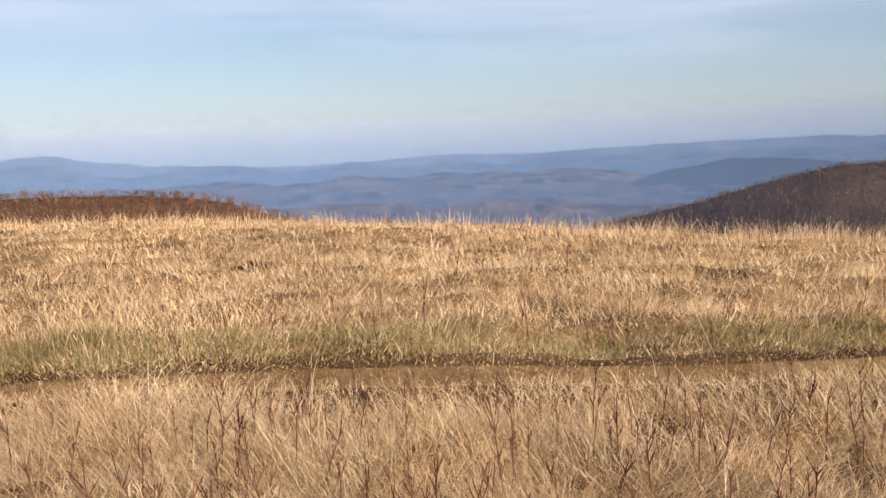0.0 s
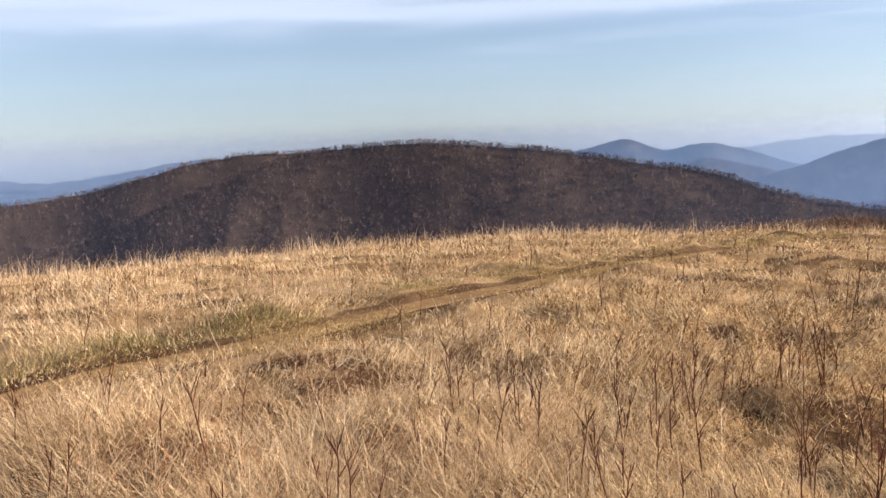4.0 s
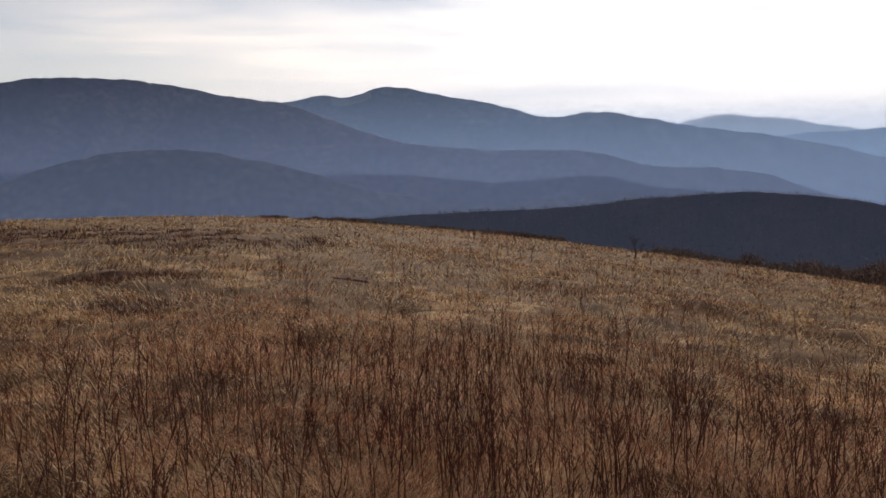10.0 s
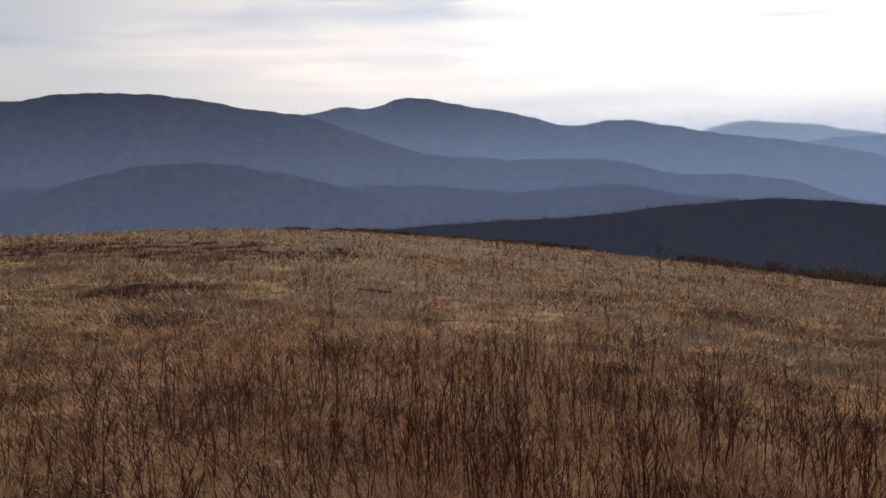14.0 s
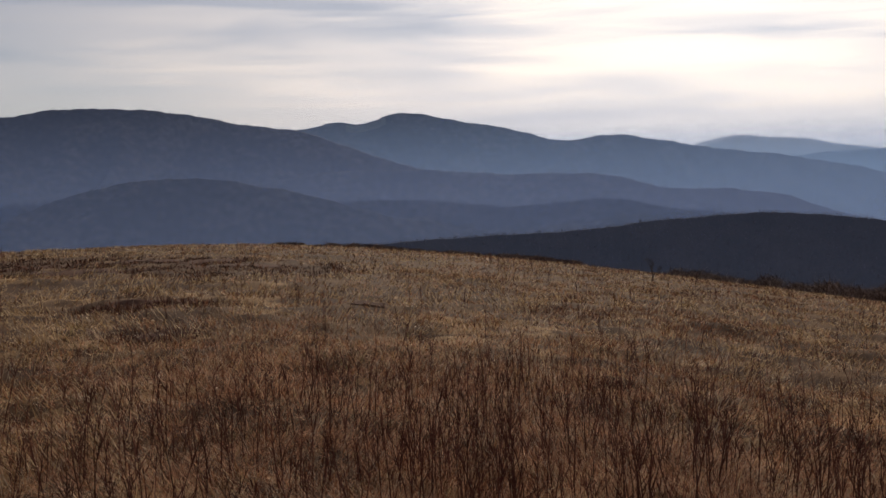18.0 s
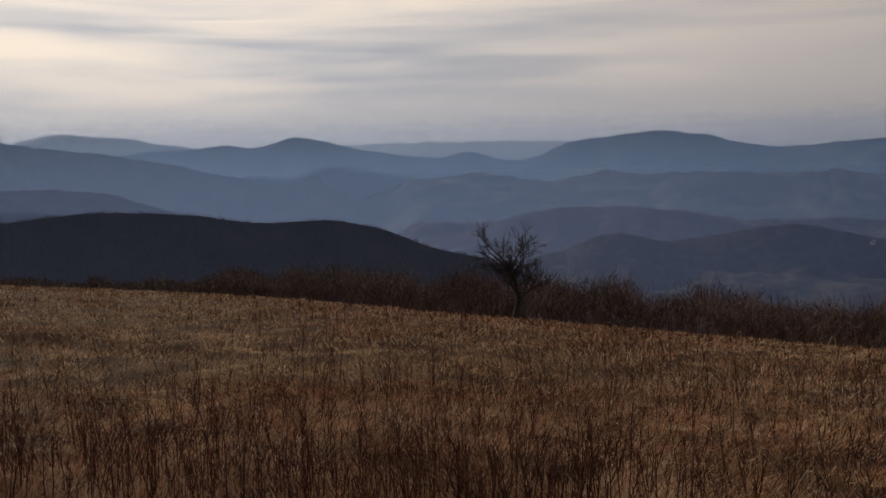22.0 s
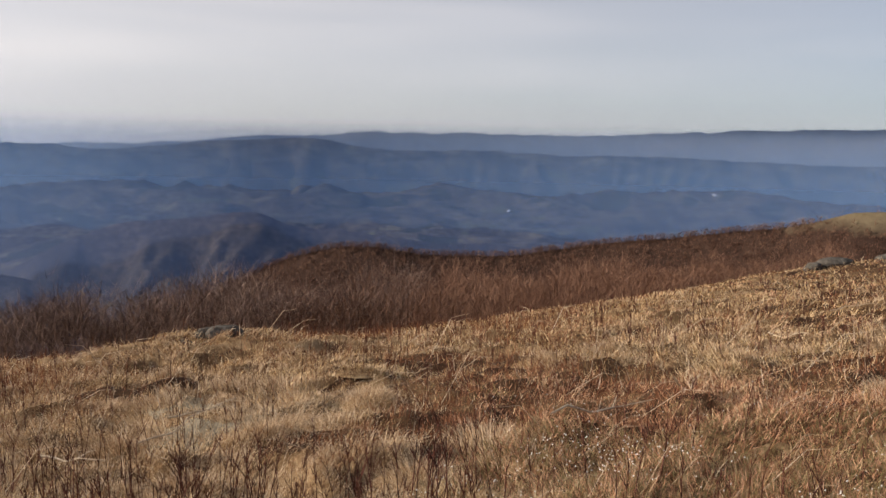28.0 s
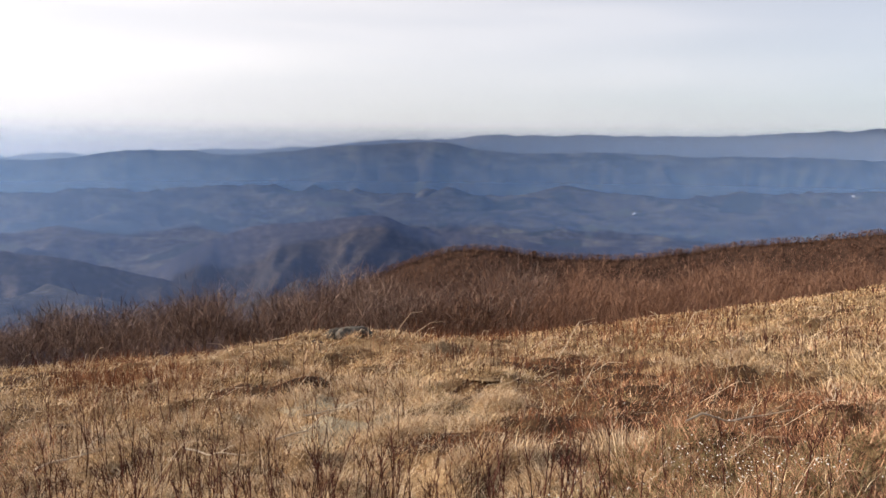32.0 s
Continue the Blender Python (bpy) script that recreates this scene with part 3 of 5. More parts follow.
# how far the spurs of a hill run off sideways on their way down
SLANT = {"spurred_hill": 3.2, "middle_mountain": 1.8, "valley_hills": 1.5}
FAR_BROWN = "hazy leafless forest ridge on the skyline"
RIDGES = (
    ("wooded_hill", "leafless brown wooded hill beyond the bald", ((60.5, -7.4), (64.4, -5.5), (69.2, -4.1), (72.7, -2.65), (76.1, -1.4), (79.5, -0.2), (82.2, 0.42), (85.5, 0.74), (87.0, 0.83), (93.5, 0.48), (98.5, -0.2), (103, -0.95), (106.7, -1.65), (109.2, -2.5), (112.6, -3.36), (115.0, -3.68), (119.4, -4.1), (121.5, -4.46), (127, -5.6)), 620, 320, 400, M_floor, 0.16, 70.0, 1),
    ("wooded_shoulder", "leafless brown wooded shoulder behind the hill", ((41, -9.0), (44, -6.6), (46.9, -5.5), (49.3, -4.9), (53.5, -3.95), (57.5, -2.85), (60.8, -2.1), (64.1, -1.98), (67.2, -1.72), (69.3, -1.45), (72.4, -0.68), (74.8, -0.05), (77.5, 0.36), (81.0, 0.5), (84, 0.3), (88, -1.5)), 740, 380, 300, M_floor, 0.2, 80.0, 27),
    ("far_ridge", FAR_BROWN, ((-14, -0.7), (0, -0.5), (13.3, -0.42), (14.5, -0.28), (17.4, -0.72), (33.0, -1.39), (37.3, -1.14), (41.9, -1.16), (50, -0.95), (55.7, -0.79), (62.6, -0.75), (69.1, -0.94), (71.1, -0.66), (80, -0.8)), 4000, 900, 500, M_northwood, 0.3, 0.0, 2),
    ("dark_grove", "dark evergreen grove on a low valley rise", ((49, -3.2), (52.7, -2.25), (55.0, -1.87), (59.4, -2.05), (63, -2.5), (67, -3.2)), 2700, 300, 300, M_grove, 0.4, 90.0, 3),
    ("twin_peak_ridge", "blue hazy ridge with two small peaks", ((92, -1.6), (96.9, -0.45), (98.8, -0.12), (101.0, 0.36), (103.4, -0.3), (105.5, 0.0), (107.8, -0.4), (110.5, -1.3), (113, -2.1)), 3300, 700, 500, M_forest, 0.8, 0.0, 5),
    ("pale_range", "palest blue mountain range on the horizon", ((104, -0.9), (107.8, -0.33), (112.7, 0.17), (117.1, 0.21), (119.5, 0.6), (122.8, 0.95), (127.0, 0.9), (129.0, 0.56), (132.0, 0.57), (137.3, -0.47), (141, -1.2)), 4600, 300, 120, M_forest, 0.2, 0.0, 6),
    ("middle_mountain", "blue forested mountain with folded spurs", ((104, -3.6), (107.1, -2.53), (109.2, -1.97), (114.7, -0.25), (119.5, 0.53), (121.6, 0.68), (124.5, 0.14), (128.5, -0.8), (132.4, -1.65), (138, -3.0)), 2500, 700, 500, M_forest, 0.9, 120.0, 7),
    ("large_mountain", "large shadowed forested mountain", ((113, -6.0), (117.7, -4.65), (120.5, -3.77), (123.8, -2.35), (130.2, -0.8), (137.2, 0.37), (141.9, 1.4), (147.7, 3.07), (151.4, 2.91), (153.5, 3.24), (156.5, 3.27), (161.5, 2.8), (163.8, 2.27), (166.9, 1.87), (170.8, 0.5), (174.2, -0.61), (177.6, -1.9), (183, -3.6)), 1900, 520, 600, M_forest, 1.4, 190.0, 8),
    ("second_mountain", "hazy forested mountain with a small bald", ((158, 0.9), (163.8, 1.68), (167.1, 1.87), (169.5, 2.24), (170.6, 2.14), (173.2, 2.72), (177, 2.1), (180.9, 1.36), (182.6, 0.84), (186.1, 1.07), (190.7, 0.31), (195.6, -0.39), (198.2, -0.85), (203.6, -2.1), (208, -3.2)), 2600, 400, 500, M_forest, 0.6, 120.0, 9),
    ("pale_dome", "pale blue distant mountain", ((186, -0.9), (190.3, 0.07), (191.3, 0.5), (192.7, 0.8), (195.1, 0.67), (200.7, -0.24), (204, -0.9)), 4300, 400, 300, M_forest, 0.2, 0.0, 10),
    ("blue_ridge", "blue forested ridge with a small cone", ((188, -1.6), (193.7, -0.81), (199, -0.25), (202.6, -0.06), (204.0, -0.15), (206.6, 0.36), (209.4, -0.19), (213, -0.85), (215.4, -1.0), (217.1, -0.7), (218.6, -1.1), (226.6, -1.53), (236, -2.3)), 3320, 450, 400, M_forest, 0.7, 0.0, 11),
    ("shadowed_spur", "shadowed forested spur below the large mountain", ((147, -5.6), (150.5, -3.0), (154.4, -1.5), (160.7, -0.8), (165.6, -1.56), (172.3, -3.48), (177, -5.0)), 1350, 280, 400, M_forest, 0.4, 110.0, 12),
    ("middle_ridge", "hazy forested ridge in the middle distance", ((156, -3.6), (161, -2.2), (165, -1.25), (169.0, -0.75), (174, -0.75), (179.3, -1.09), (186.1, -1.42), (189.3, -2.17), (193, -2.3), (195.7, -2.67), (197.0, -3.13), (205.3, -5.23), (209, -6.4)), 1650, 360, 400, M_forest, 0.4, 110.0, 13),
    ("dark_ridge", "dark leafless wooded ridge below the bald", ((152, -8.0), (158, -6.9), (164, -6.0), (168, -5.3), (172.3, -4.85), (179.2, -4.52), (184.4, -4.27), (189.3, -3.76), (195.3, -3.4), (200.5, -3.81), (203.9, -4.34), (208.7, -4.4), (211.4, -4.97), (214.9, -6.29), (217.9, -6.97), (223, -9.4), (228, -12.8)), 720, 260, 300, M_floor, 0.05, 90.0, 14),
    ("rounded_mountain", "rounded blue mountain", ((212, -2.6), (217.1, -1.64), (220.5, -1.21), (222.9, -0.25), (226, 0.1), (228.7, 0.34), (230.7, 0.05), (233.8, -0.64), (238, -1.4), (242.2, -2.03), (248, -2.8)), 3400, 500, 500, M_forest, 0.7, 0.0, 15),
    ("horizon_ridge", "palest blue ridge on the horizon", ((206, -0.4), (210.1, -0.14), (221.6, -0.16), (226.5, -0.3), (233.1, -0.63), (236.5, -0.82), (242.8, -0.31), (250.6, -0.48), (254.3, -0.2), (262, -0.6)), 4500, 300, 200, M_forest, 0.2, 0.0, 16),
    ("long_ridge", "long blue forested ridge above the valley", ((226, -1.6), (236.3, -0.66), (240, -0.4), (242.6, -0.24), (245, -0.45), (249.2, -0.59), (251.5, -0.3), (253.9, -0.05), (256.6, -0.03), (260.0, -0.42), (265.5, -0.6), (272, -1.0), (282, -1.6)), 3500, 800, 500, M_fields, 0.5, 0.0, 17),
    ("plateau_ridge", "blue flat-topped ridge beyond the valley", ((256, -0.6), (260.5, -0.26), (265.5, 0.3), (268, 0.45), (271.6, 0.58), (273.5, 0.3), (275.4, 0.04), (282.4, 0.04), (286.7, -0.14), (292.2, -0.1), (300.8, -0.41), (306.6, -0.43), (318, -0.6)), 3700, 900, 500, M_fields, 0.5, 120.0, 18),
    ("horizon_plateau", "palest blue plateau on the horizon", ((246, -0.9), (254, -0.4), (258, -0.05), (263.7, 0.3), (268, 0.65), (272.4, 0.86), (273.8, 1.0), (278.6, 1.08), (283, 1.05), (288.8, 1.1), (297.9, 1.5), (306.5, 1.6), (320, 1.2), (332, 0.4), (344, -0.4), (350, -0.8)), 4500, 400, 200, M_forest, 0.2, 0.0, 19),
    ("valley_hill", "blue wooded hill in the valley", ((212, -7.2), (218.3, -5.05), (221.4, -4.29), (225.5, -4.11), (229.6, -4.46), (233.1, -5.19), (236.5, -5.73), (241, -7.0)), 1900, 500, 400, M_forest, 0.45, 0.0, 20),
    ("valley_hills", "dark blue wooded hills in the valley", ((217, -8.4), (222.0, -6.88), (225.8, -5.77), (228.2, -6.16), (233.1, -5.54), (235.8, -5.11), (239.2, -5.73), (242.2, -5.89), (245.8, -5.68), (250.2, -6.25), (254.5, -7.38), (260, -8.8)), 1500, 380, 350, M_forest, 1.0, 0.0, 21),
    ("valley_ridge", "blue wooded ridge in the valley", ((228, -3.0), (236.2, -2.37), (244, -2.5), (251.8, -2.66), (258.5, -3.83), (264, -5.0)), 2600, 600, 400, M_fields, 1.0, 0.0, 22),
    ("spurred_hill", "wooded hill with steep spurs and a knob", ((250, -8.6), (253.5, -7.4), (255.0, -6.85), (256.8, -5.86), (260.3, -4.55), (264, -4.2), (266.6, -3.95), (268.0, -3.85), (270.2, -4.6), (273.9, -4.99), (278.8, -5.61), (286, -6.6)), 1600, 480, 400, M_forest, 1.2, 110.0, 23),
    ("wooded_knoll", "russet scrub-covered knoll with a grassy top", ((258, -12.0), (263, -9.8), (265.8, -8.6), (267.4, -7.9), (269.3, -6.95), (272.4, -6.05), (274.4, -5.9), (278.4, -6.3), (283.5, -6.25), (289, -5.4), (295, -4.6), (301.0, -3.65), (302.8, -3.1), (306.8, -2.75), (316, -2.6), (330, -3.2), (345, -4.2)), 240, 110, 160, M_knoll, 0.1, 30.0, 25),
    ("scrub_rise", "rust-brown scrub rise behind the grass", ((-26, -3.0), (-10, -2.7), (5, -2.6), (12.6, -2.6), (21.6, -2.95), (24.8, -3.45), (27.4, -4.3), (30, -5.2), (34, -7.0)), 120, 60, 90, M_russet, 0.1, 20.0, 26),
)
SLOPES = {}
for name, label, crest, dist, front, back, mat, spur, width, off in RIDGES:
    low = {620: -205.0, 740: -215.0, 720: -240.0, 240: -110.0, 120: -30.0}.get(dist, FLOOR - 30)
    gentle = dist > 1000
    SLOPES[name] = ridge(name, label, crest, dist, front * (1.5 if gentle else 1.0), back, mat, spur * (0.8 if gentle else 1.0), width, off, base=low, step=0.2 if dist > 500 else 0.4, rough_crest=0.08 if gentle else 0.05)


# open fields: azimuth, angle of view and half width
FIELDS = ((255.8, -7.4, 0.9), (262.0, -7.6, 0.5), (243.9, -9.25, 1.0), (261.2, -4.3, 0.9), (276.1, -4.8, 0.8), (285.0, -4.75, 1.2), (253.6, -8.45, 0.8), (296.1, -1.9, 0.8), (51.5, -2.7, 0.6), (49.0, -2.9, 0.5))


def valley(name, label, a0, a1, down, high, off, cover, step=0.22):
    """Dissected hill country seen from above: small wooded hills and hollows over a table of (distance, angle of view)."""
    az = np.arange(a0, a1 + step, step)
    dd = np.geomspace(down[0][0], down[-1][0], 120)
    A, D = np.meshgrid(az, dd, indexing="ij")
    x, y = ring(A, D)
    z = EYE + D * np.tan(np.radians(along(down, D)))
    wx, wy = x + 120 * (fbm(x / 330, y / 330, 2, off + 5) - 0.5), y + 120 * (fbm(x / 330, y / 330, 2, off + 6) - 0.5)
    relief = 0.58 * ridged(vnoise(wx / 300, wy / 300, off)) + 0.28 * ridged(vnoise(wx / 125, wy / 125, off + 1)) + 0.14 * ridged(fbm(x / 50, y / 50, 2, off + 2))
    edge = np.minimum(smooth(a0, a0 + 4, A), 1 - smooth(a1 - 4, a1, A))
    z = z + high * (relief - 0.75) * (0.5 + fbm(x / 600, y / 600, 2, off + 9)) - 120 * (1 - edge)
    ob = mesh_object(name, np.stack([x, y, z], -1).reshape(-1, 3), grid_faces(len(az), len(dd)), cover, smooth_shade=True)
    ob.data.materials.append(M_pasture)
    ob.data.materials.append(M_grove)
    patch = fbm(x / 110, y / 110, 3, 90 + off)[:-1, :-1]
    low_lying = relief[:-1, :-1] < 0.66
    ob.data.materials.append(M_bald)
    sight = np.degrees(np.arctan2(z - EYE, D))[:-1, :-1]
    meadow = np.zeros(sight.shape, bool)
    for fa, fe, wide in FIELDS:
        meadow |= ((A[:-1, :-1] - fa) / wide) ** 2 + ((sight - fe) / 0.10) ** 2 < 0.5 + fbm(x / 40, y / 40, 2, 95)[:-1, :-1]
    ob.data.polygons.foreach_set("material_index", np.where(meadow, 3, np.where((patch > 0.66) & low_lying & (D[:-1, :-1] > 1300), 1, np.where(patch < 0.34, 2, 0))).astype(np.int32).ravel())
    tagged(ob, label, "hills", kind="structure")
    return np.stack([x, y, z], -1), np.zeros(len(dd))


SLOPES["valley_country"] = valley("valley_country", "hazy wooded hill country with small fields in the valley", 210, 334, ((1050, -10.5), (1500, -8.0), (2000, -5.6), (2600, -3.5), (3100, -2.3), (3500, -1.8)), 75.0, 40, M_fields)
SLOPES["north_country"] = valley("north_country", "hazy brown wooded hill country beyond the bald", -16, 72, ((1500, -8.0), (2000, -4.9), (2500, -3.5), (3000, -2.5), (3500, -1.8), (3800, -1.45)), 60.0, 60, M_northwood)

# ---- haze, imitated by tinted see-through shells ----
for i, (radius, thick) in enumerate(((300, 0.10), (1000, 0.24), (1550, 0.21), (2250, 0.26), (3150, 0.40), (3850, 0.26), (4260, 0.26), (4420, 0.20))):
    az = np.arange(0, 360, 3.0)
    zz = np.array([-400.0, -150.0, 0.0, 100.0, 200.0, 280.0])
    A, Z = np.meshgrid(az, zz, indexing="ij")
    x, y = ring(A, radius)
    # airlight is put into the shells' colour: blue nearer, whiter far off
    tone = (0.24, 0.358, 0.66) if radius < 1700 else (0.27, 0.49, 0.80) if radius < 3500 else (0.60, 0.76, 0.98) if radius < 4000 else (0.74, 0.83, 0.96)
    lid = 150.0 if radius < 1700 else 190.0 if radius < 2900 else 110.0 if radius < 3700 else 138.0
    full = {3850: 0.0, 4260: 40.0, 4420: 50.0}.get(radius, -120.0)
    hz = mesh_object("haze", np.stack([x, y, Z], -1).reshape(-1, 3), grid_faces(len(az), len(zz), True), haze_material("haze_shell", thick, tone, lid, full), smooth_shade=True)
    tagged(hz, "see-through tinted shell standing in for haze over the valleys", "haze", kind="structure")


# ---- plants as masses ----
def strips(name, base, lean_az, tilt, bend, length, width, material, face=None, plain=False):
    """Many grass blades in one mesh: each a bent strip of five corners."""
    n = len(base)
    face = rng.uniform(0, 2 * np.pi, n) if face is None else face
    flat = np.stack([np.sin(lean_az), np.cos(lean_az), np.zeros(n)], -1)
    up = np.array([0.0, 0.0, 1.0])
    side = np.stack([np.sin(face), np.cos(face), np.zeros(n)], -1) * (width / 2)[:, None]
    if plain:
        tip = base + length[:, None] * (np.cos(tilt)[:, None] * up + np.sin(tilt)[:, None] * flat)
        v = np.stack([base - side, base + side, tip], 1).reshape(-1, 3)
        return mesh_object(name, v, np.arange(3 * n).reshape(-1, 3), material)
    mid = base + length[:, None] * 0.55 * (np.cos(tilt)[:, None] * up + np.sin(tilt)[:, None] * flat)
    t2 = tilt + bend
    tip = mid + length[:, None] * 0.45 * (np.cos(t2)[:, None] * up + np.sin(t2)[:, None] * flat)
    v = np.stack([base - side, base + side, mid + side * 0.8, mid - side * 0.8, tip], 1).reshape(-1, 3)
    i = np.arange(n)[:, None] * 5
    quads, tris = i + np.array([0, 1, 2, 3]), i + np.array([3, 2, 4])
    flatf = np.concatenate([quads.ravel(), tris.ravel()])
    sizes = np.concatenate([np.full(n, 4), np.full(n, 3)])
    return mesh_object(name, v, flatf, material, sizes)


def scatter(n, d0=3.3, d1=58.0, a0=6.0, a1=314.0):
    """Places on the bald, thinning out with distance, as far as a little past the brow."""
    a = rng.uniform(a0, a1, n)
    d = np.exp(rng.uniform(math.log(d0), math.log(d1), n))
    x, y = ring(a, d)
    s, k = brow(a)
    keep = (d < np.sqrt(2 * EYE / k) * 1.12 + 1.5) & (d > 1.45 / (0.40 - s))
    return x[keep], y[keep], a[keep], d[keep]


def tufts(name, label, n, per, weight, length, tilt, bend, material, spread=0.09, comb=0.6, width=1.0, places=None, plain=False, edge=(0.20, 0.42)):
    """Tufts of blades, combed by the wind or spreading from their middle, kept off the worn path."""
    x, y, a, d = places or scatter(n)
    gap = np.abs(path_gap(x, y) + 0.05) / (1 + 1.5 * smooth(76, 92, a))
    keep = rng.random(len(x)) < weight(x, y, a, d) * smooth(*edge, gap) * (1 - 0.93 * bare_place(x, y)) * (1 - (0.0 if material is M_rust else 0.9 - 0.5 * lump(x, y) * (d < 15)) * dead_patch(x, y))
    x, y, a, d = x[keep], y[keep], a[keep], d[keep]
    m = len(x)
    wind = 2 * np.pi * 1.6 * fbm(x / 2.2, y / 2.2, 2, 21) + rng.normal(0, 0.6, m)
    vigour = 0.55 + 0.9 * fbm(x / 0.9, y / 0.9, 2, 23)
    big = 1 + d * 0.018
    ox, oy = rng.normal(0, 1, (m, per)) * spread * big[:, None], rng.normal(0, 1, (m, per)) * spread * big[:, None]
    bx, by = (x[:, None] + ox).ravel(), (y[:, None] + oy).ravel()
    lift = rng.uniform(-0.02, 0.05, m * per) if plain else -0.02
    base = np.stack([bx, by, land(bx, by) + lift], -1)
    out = np.arctan2(ox, oy).ravel()
    w = np.repeat(wind, per)
    mixed = np.where(rng.random(m * per) < comb, w + rng.normal(0, 0.5, m * per), out)
    trodden = 0.35 + 0.65 * smooth(0.15, 1.0, np.abs(path_gap(x, y)) / (1 + 1.5 * smooth(76, 92, a)))
    L = rng.uniform(*length, m * per) * np.repeat(vigour * trodden, per)
    T = rng.uniform(*tilt, m * per)
    B = rng.uniform(*bend, m * per)
    W = np.maximum(0.0028, 0.00072 * np.repeat(d, per)) * rng.uniform(0.6, 1.3, m * per) * width
    ob = strips(name, base, mixed, T, B, L, W, material, plain=plain)
    return tagged(ob, label, "grass", kind="stuff")


def w_straw(x, y, a, d):
    patch = smooth(0.36, 0.6, fbm(x / 2.1, y / 2.1, 3, 31))
    zone = 0.06 + 0.9 * between(a, -30, 92, 14) + 0.42 * between(a, 92, 142, 9) + 0.8 * between(a, 246, 282, 6) * smooth(3.5, 5.5, d) + 0.5 * between(a, 284, 330, 6) * smooth(9, 12, d)
    lee = 1 - 0.72 * np.exp(-((path_gap(x, y) - 0.65) / 0.85) ** 2)
    tops = 1 - (0.75 - 0.75 * lump(x, y)) * np.clip(smooth(92, 112, a) + 0.8 * (1 - smooth(5, 7, d)), 0, 1)
    return zone * (0.12 + 0.88 * patch) * lee * tops * (1 - 0.85 * dead_patch(x, y))


# peaty bare places without grass: azimuth, distance, width across and depth along the view
peat_rng = random.Random(23)
PEATY = [(158.0, 14.6, 1.6, 0.8), (158.6, 11.2, 0.5, 0.4), (171.0, 14.5, 0.7, 0.5)]
PEATY += [(peat_rng.uniform(151, 168), peat_rng.choice((22.6, 23.2, 25.8, 26.6, 27.2)) + peat_rng.uniform(-0.4, 0.4), peat_rng.uniform(0.7, 2.6), peat_rng.uniform(0.45, 1.1)) for _ in range(20)]


def bare_place(x, y):
    total = np.zeros_like(x)
    for (pa, pd, wide, deep), how in [(q, 1.0) for q in MOSSY] + [(q, 0.75) for q in PEATY]:
        px, py = ring(pa, pd)
        sa, ca = math.sin(radians(pa)), math.cos(radians(pa))
        u, w = (x - px) * ca - (y - py) * sa, (x - px) * sa + (y - py) * ca
        total = np.maximum(total, how * (1 - smooth(0.55, 1.0, np.hypot(u / wide * 2, w / deep * 2))))
    return total


def w_mat(x, y, a, d):
    clump = smooth(0.36, 0.54, fbm(x / 0.7, y / 0.7, 3, 33))
    return (1 - 0.6 * (1 - smooth(84, 104, a))) * (1 - (0.55 - 0.55 * lump(x, y)) * smooth(92, 112, a) * (1 - smooth(13, 24, d))) * (1 - (0.4 - 0.4 * hummock(x, y)) * between(a, 100, 150, 8) * smooth(6, 9, d)) * (0.34 + 0.10 * between(a, 60, 245, 10) + 0.56 * clump) * (1 - 0.9 * dead_patch(x, y)) * (1 - 0.72 * red_zone(x, y, a, d))


def red_zone(x, y, a, d):
    """Where the dead grass is redder: round the sunny side of the bald."""
    zone = np.clip(between(a, 157, 240, 9) * 0.95 + 0.35 * between(a, 182, 228, 10) + 0.35 * between(a, 282, 320, 8) + 0.5 * smooth(282, 290, a) * (1 - smooth(7.5, 9.5, d)), 0, 1)
    return zone * (1 - 0.65 * between(a, 142, 206, 8) * smooth(8, 13, d)) * (0.5 + 0.5 * smooth(0.36, 0.62, fbm(x / 3.1, y / 3.1, 3, 37)))


def w_redmat(x, y, a, d):
    clump = smooth(0.34, 0.54, fbm(x / 0.7, y / 0.7, 3, 33)) * (0.55 + 0.45 * smooth(5, 8, d))
    return (1 - (0.55 - 0.55 * lump(x, y)) * (1 - smooth(13, 24, d))) * (0.34 + 0.14 * between(a, 110, 245, 10) + 0.52 * clump) * (1 - 0.9 * dead_patch(x, y)) * red_zone(x, y, a, d)


def w_rust(x, y, a, d):
    # rust grass; the extra at 176-230 also darkens for the stalks' shadows
    patch = smooth(0.54, 0.66, fbm(x / 1.3, y / 1.3, 3, 35)) * (0.12 + 0.12 * between(a, 112, 240, 12) + 0.6 * between(a, 176, 230, 8) + 0.22 * between(a, 268, 320, 8))
    brake = 0.4 * between(a, 250, 292, 8) * smooth(12.5, 17, d)
    return np.clip(patch + (0.45 + 0.5 * smooth(258, 264, a)) * dead_patch(x, y) * (1 - 0.2 * smooth(10, 16, d)) + brake, 0, 1)


def w_heath(x, y, a, d):
    ragged = smooth(0.40, 0.58, fbm(x / 0.45, y / 0.45, 3, 83))
    return dead_patch(x, y) * ragged * (0.9 + 0.5 * smooth(16, 21, d))


def w_green(x, y, a, d):
    patch = smooth(0.55, 0.7, fbm(x / 1.8, y / 1.8, 3, 39))
    return np.clip(0.5 * patch * (0.25 + 0.75 * between(a, 270, 320, 8)) + 0.6 * smooth(281, 290, a) * (1 - smooth(6.5, 9, d)), 0, 1)


def w_low(x, y, a, d):
    return 0.2 + 0.8 * lump(x, y)


def w_fine(x, y, a, d):
    return (0.15 + 0.85 * lump(x, y)) * (1 - 0.95 * dead_patch(x, y)) * (0.55 + 0.45 * between(a, 250, 284, 6)) * (1 - 0.95 * smooth(281, 288, a) * (1 - smooth(7.5, 9.5, d)))


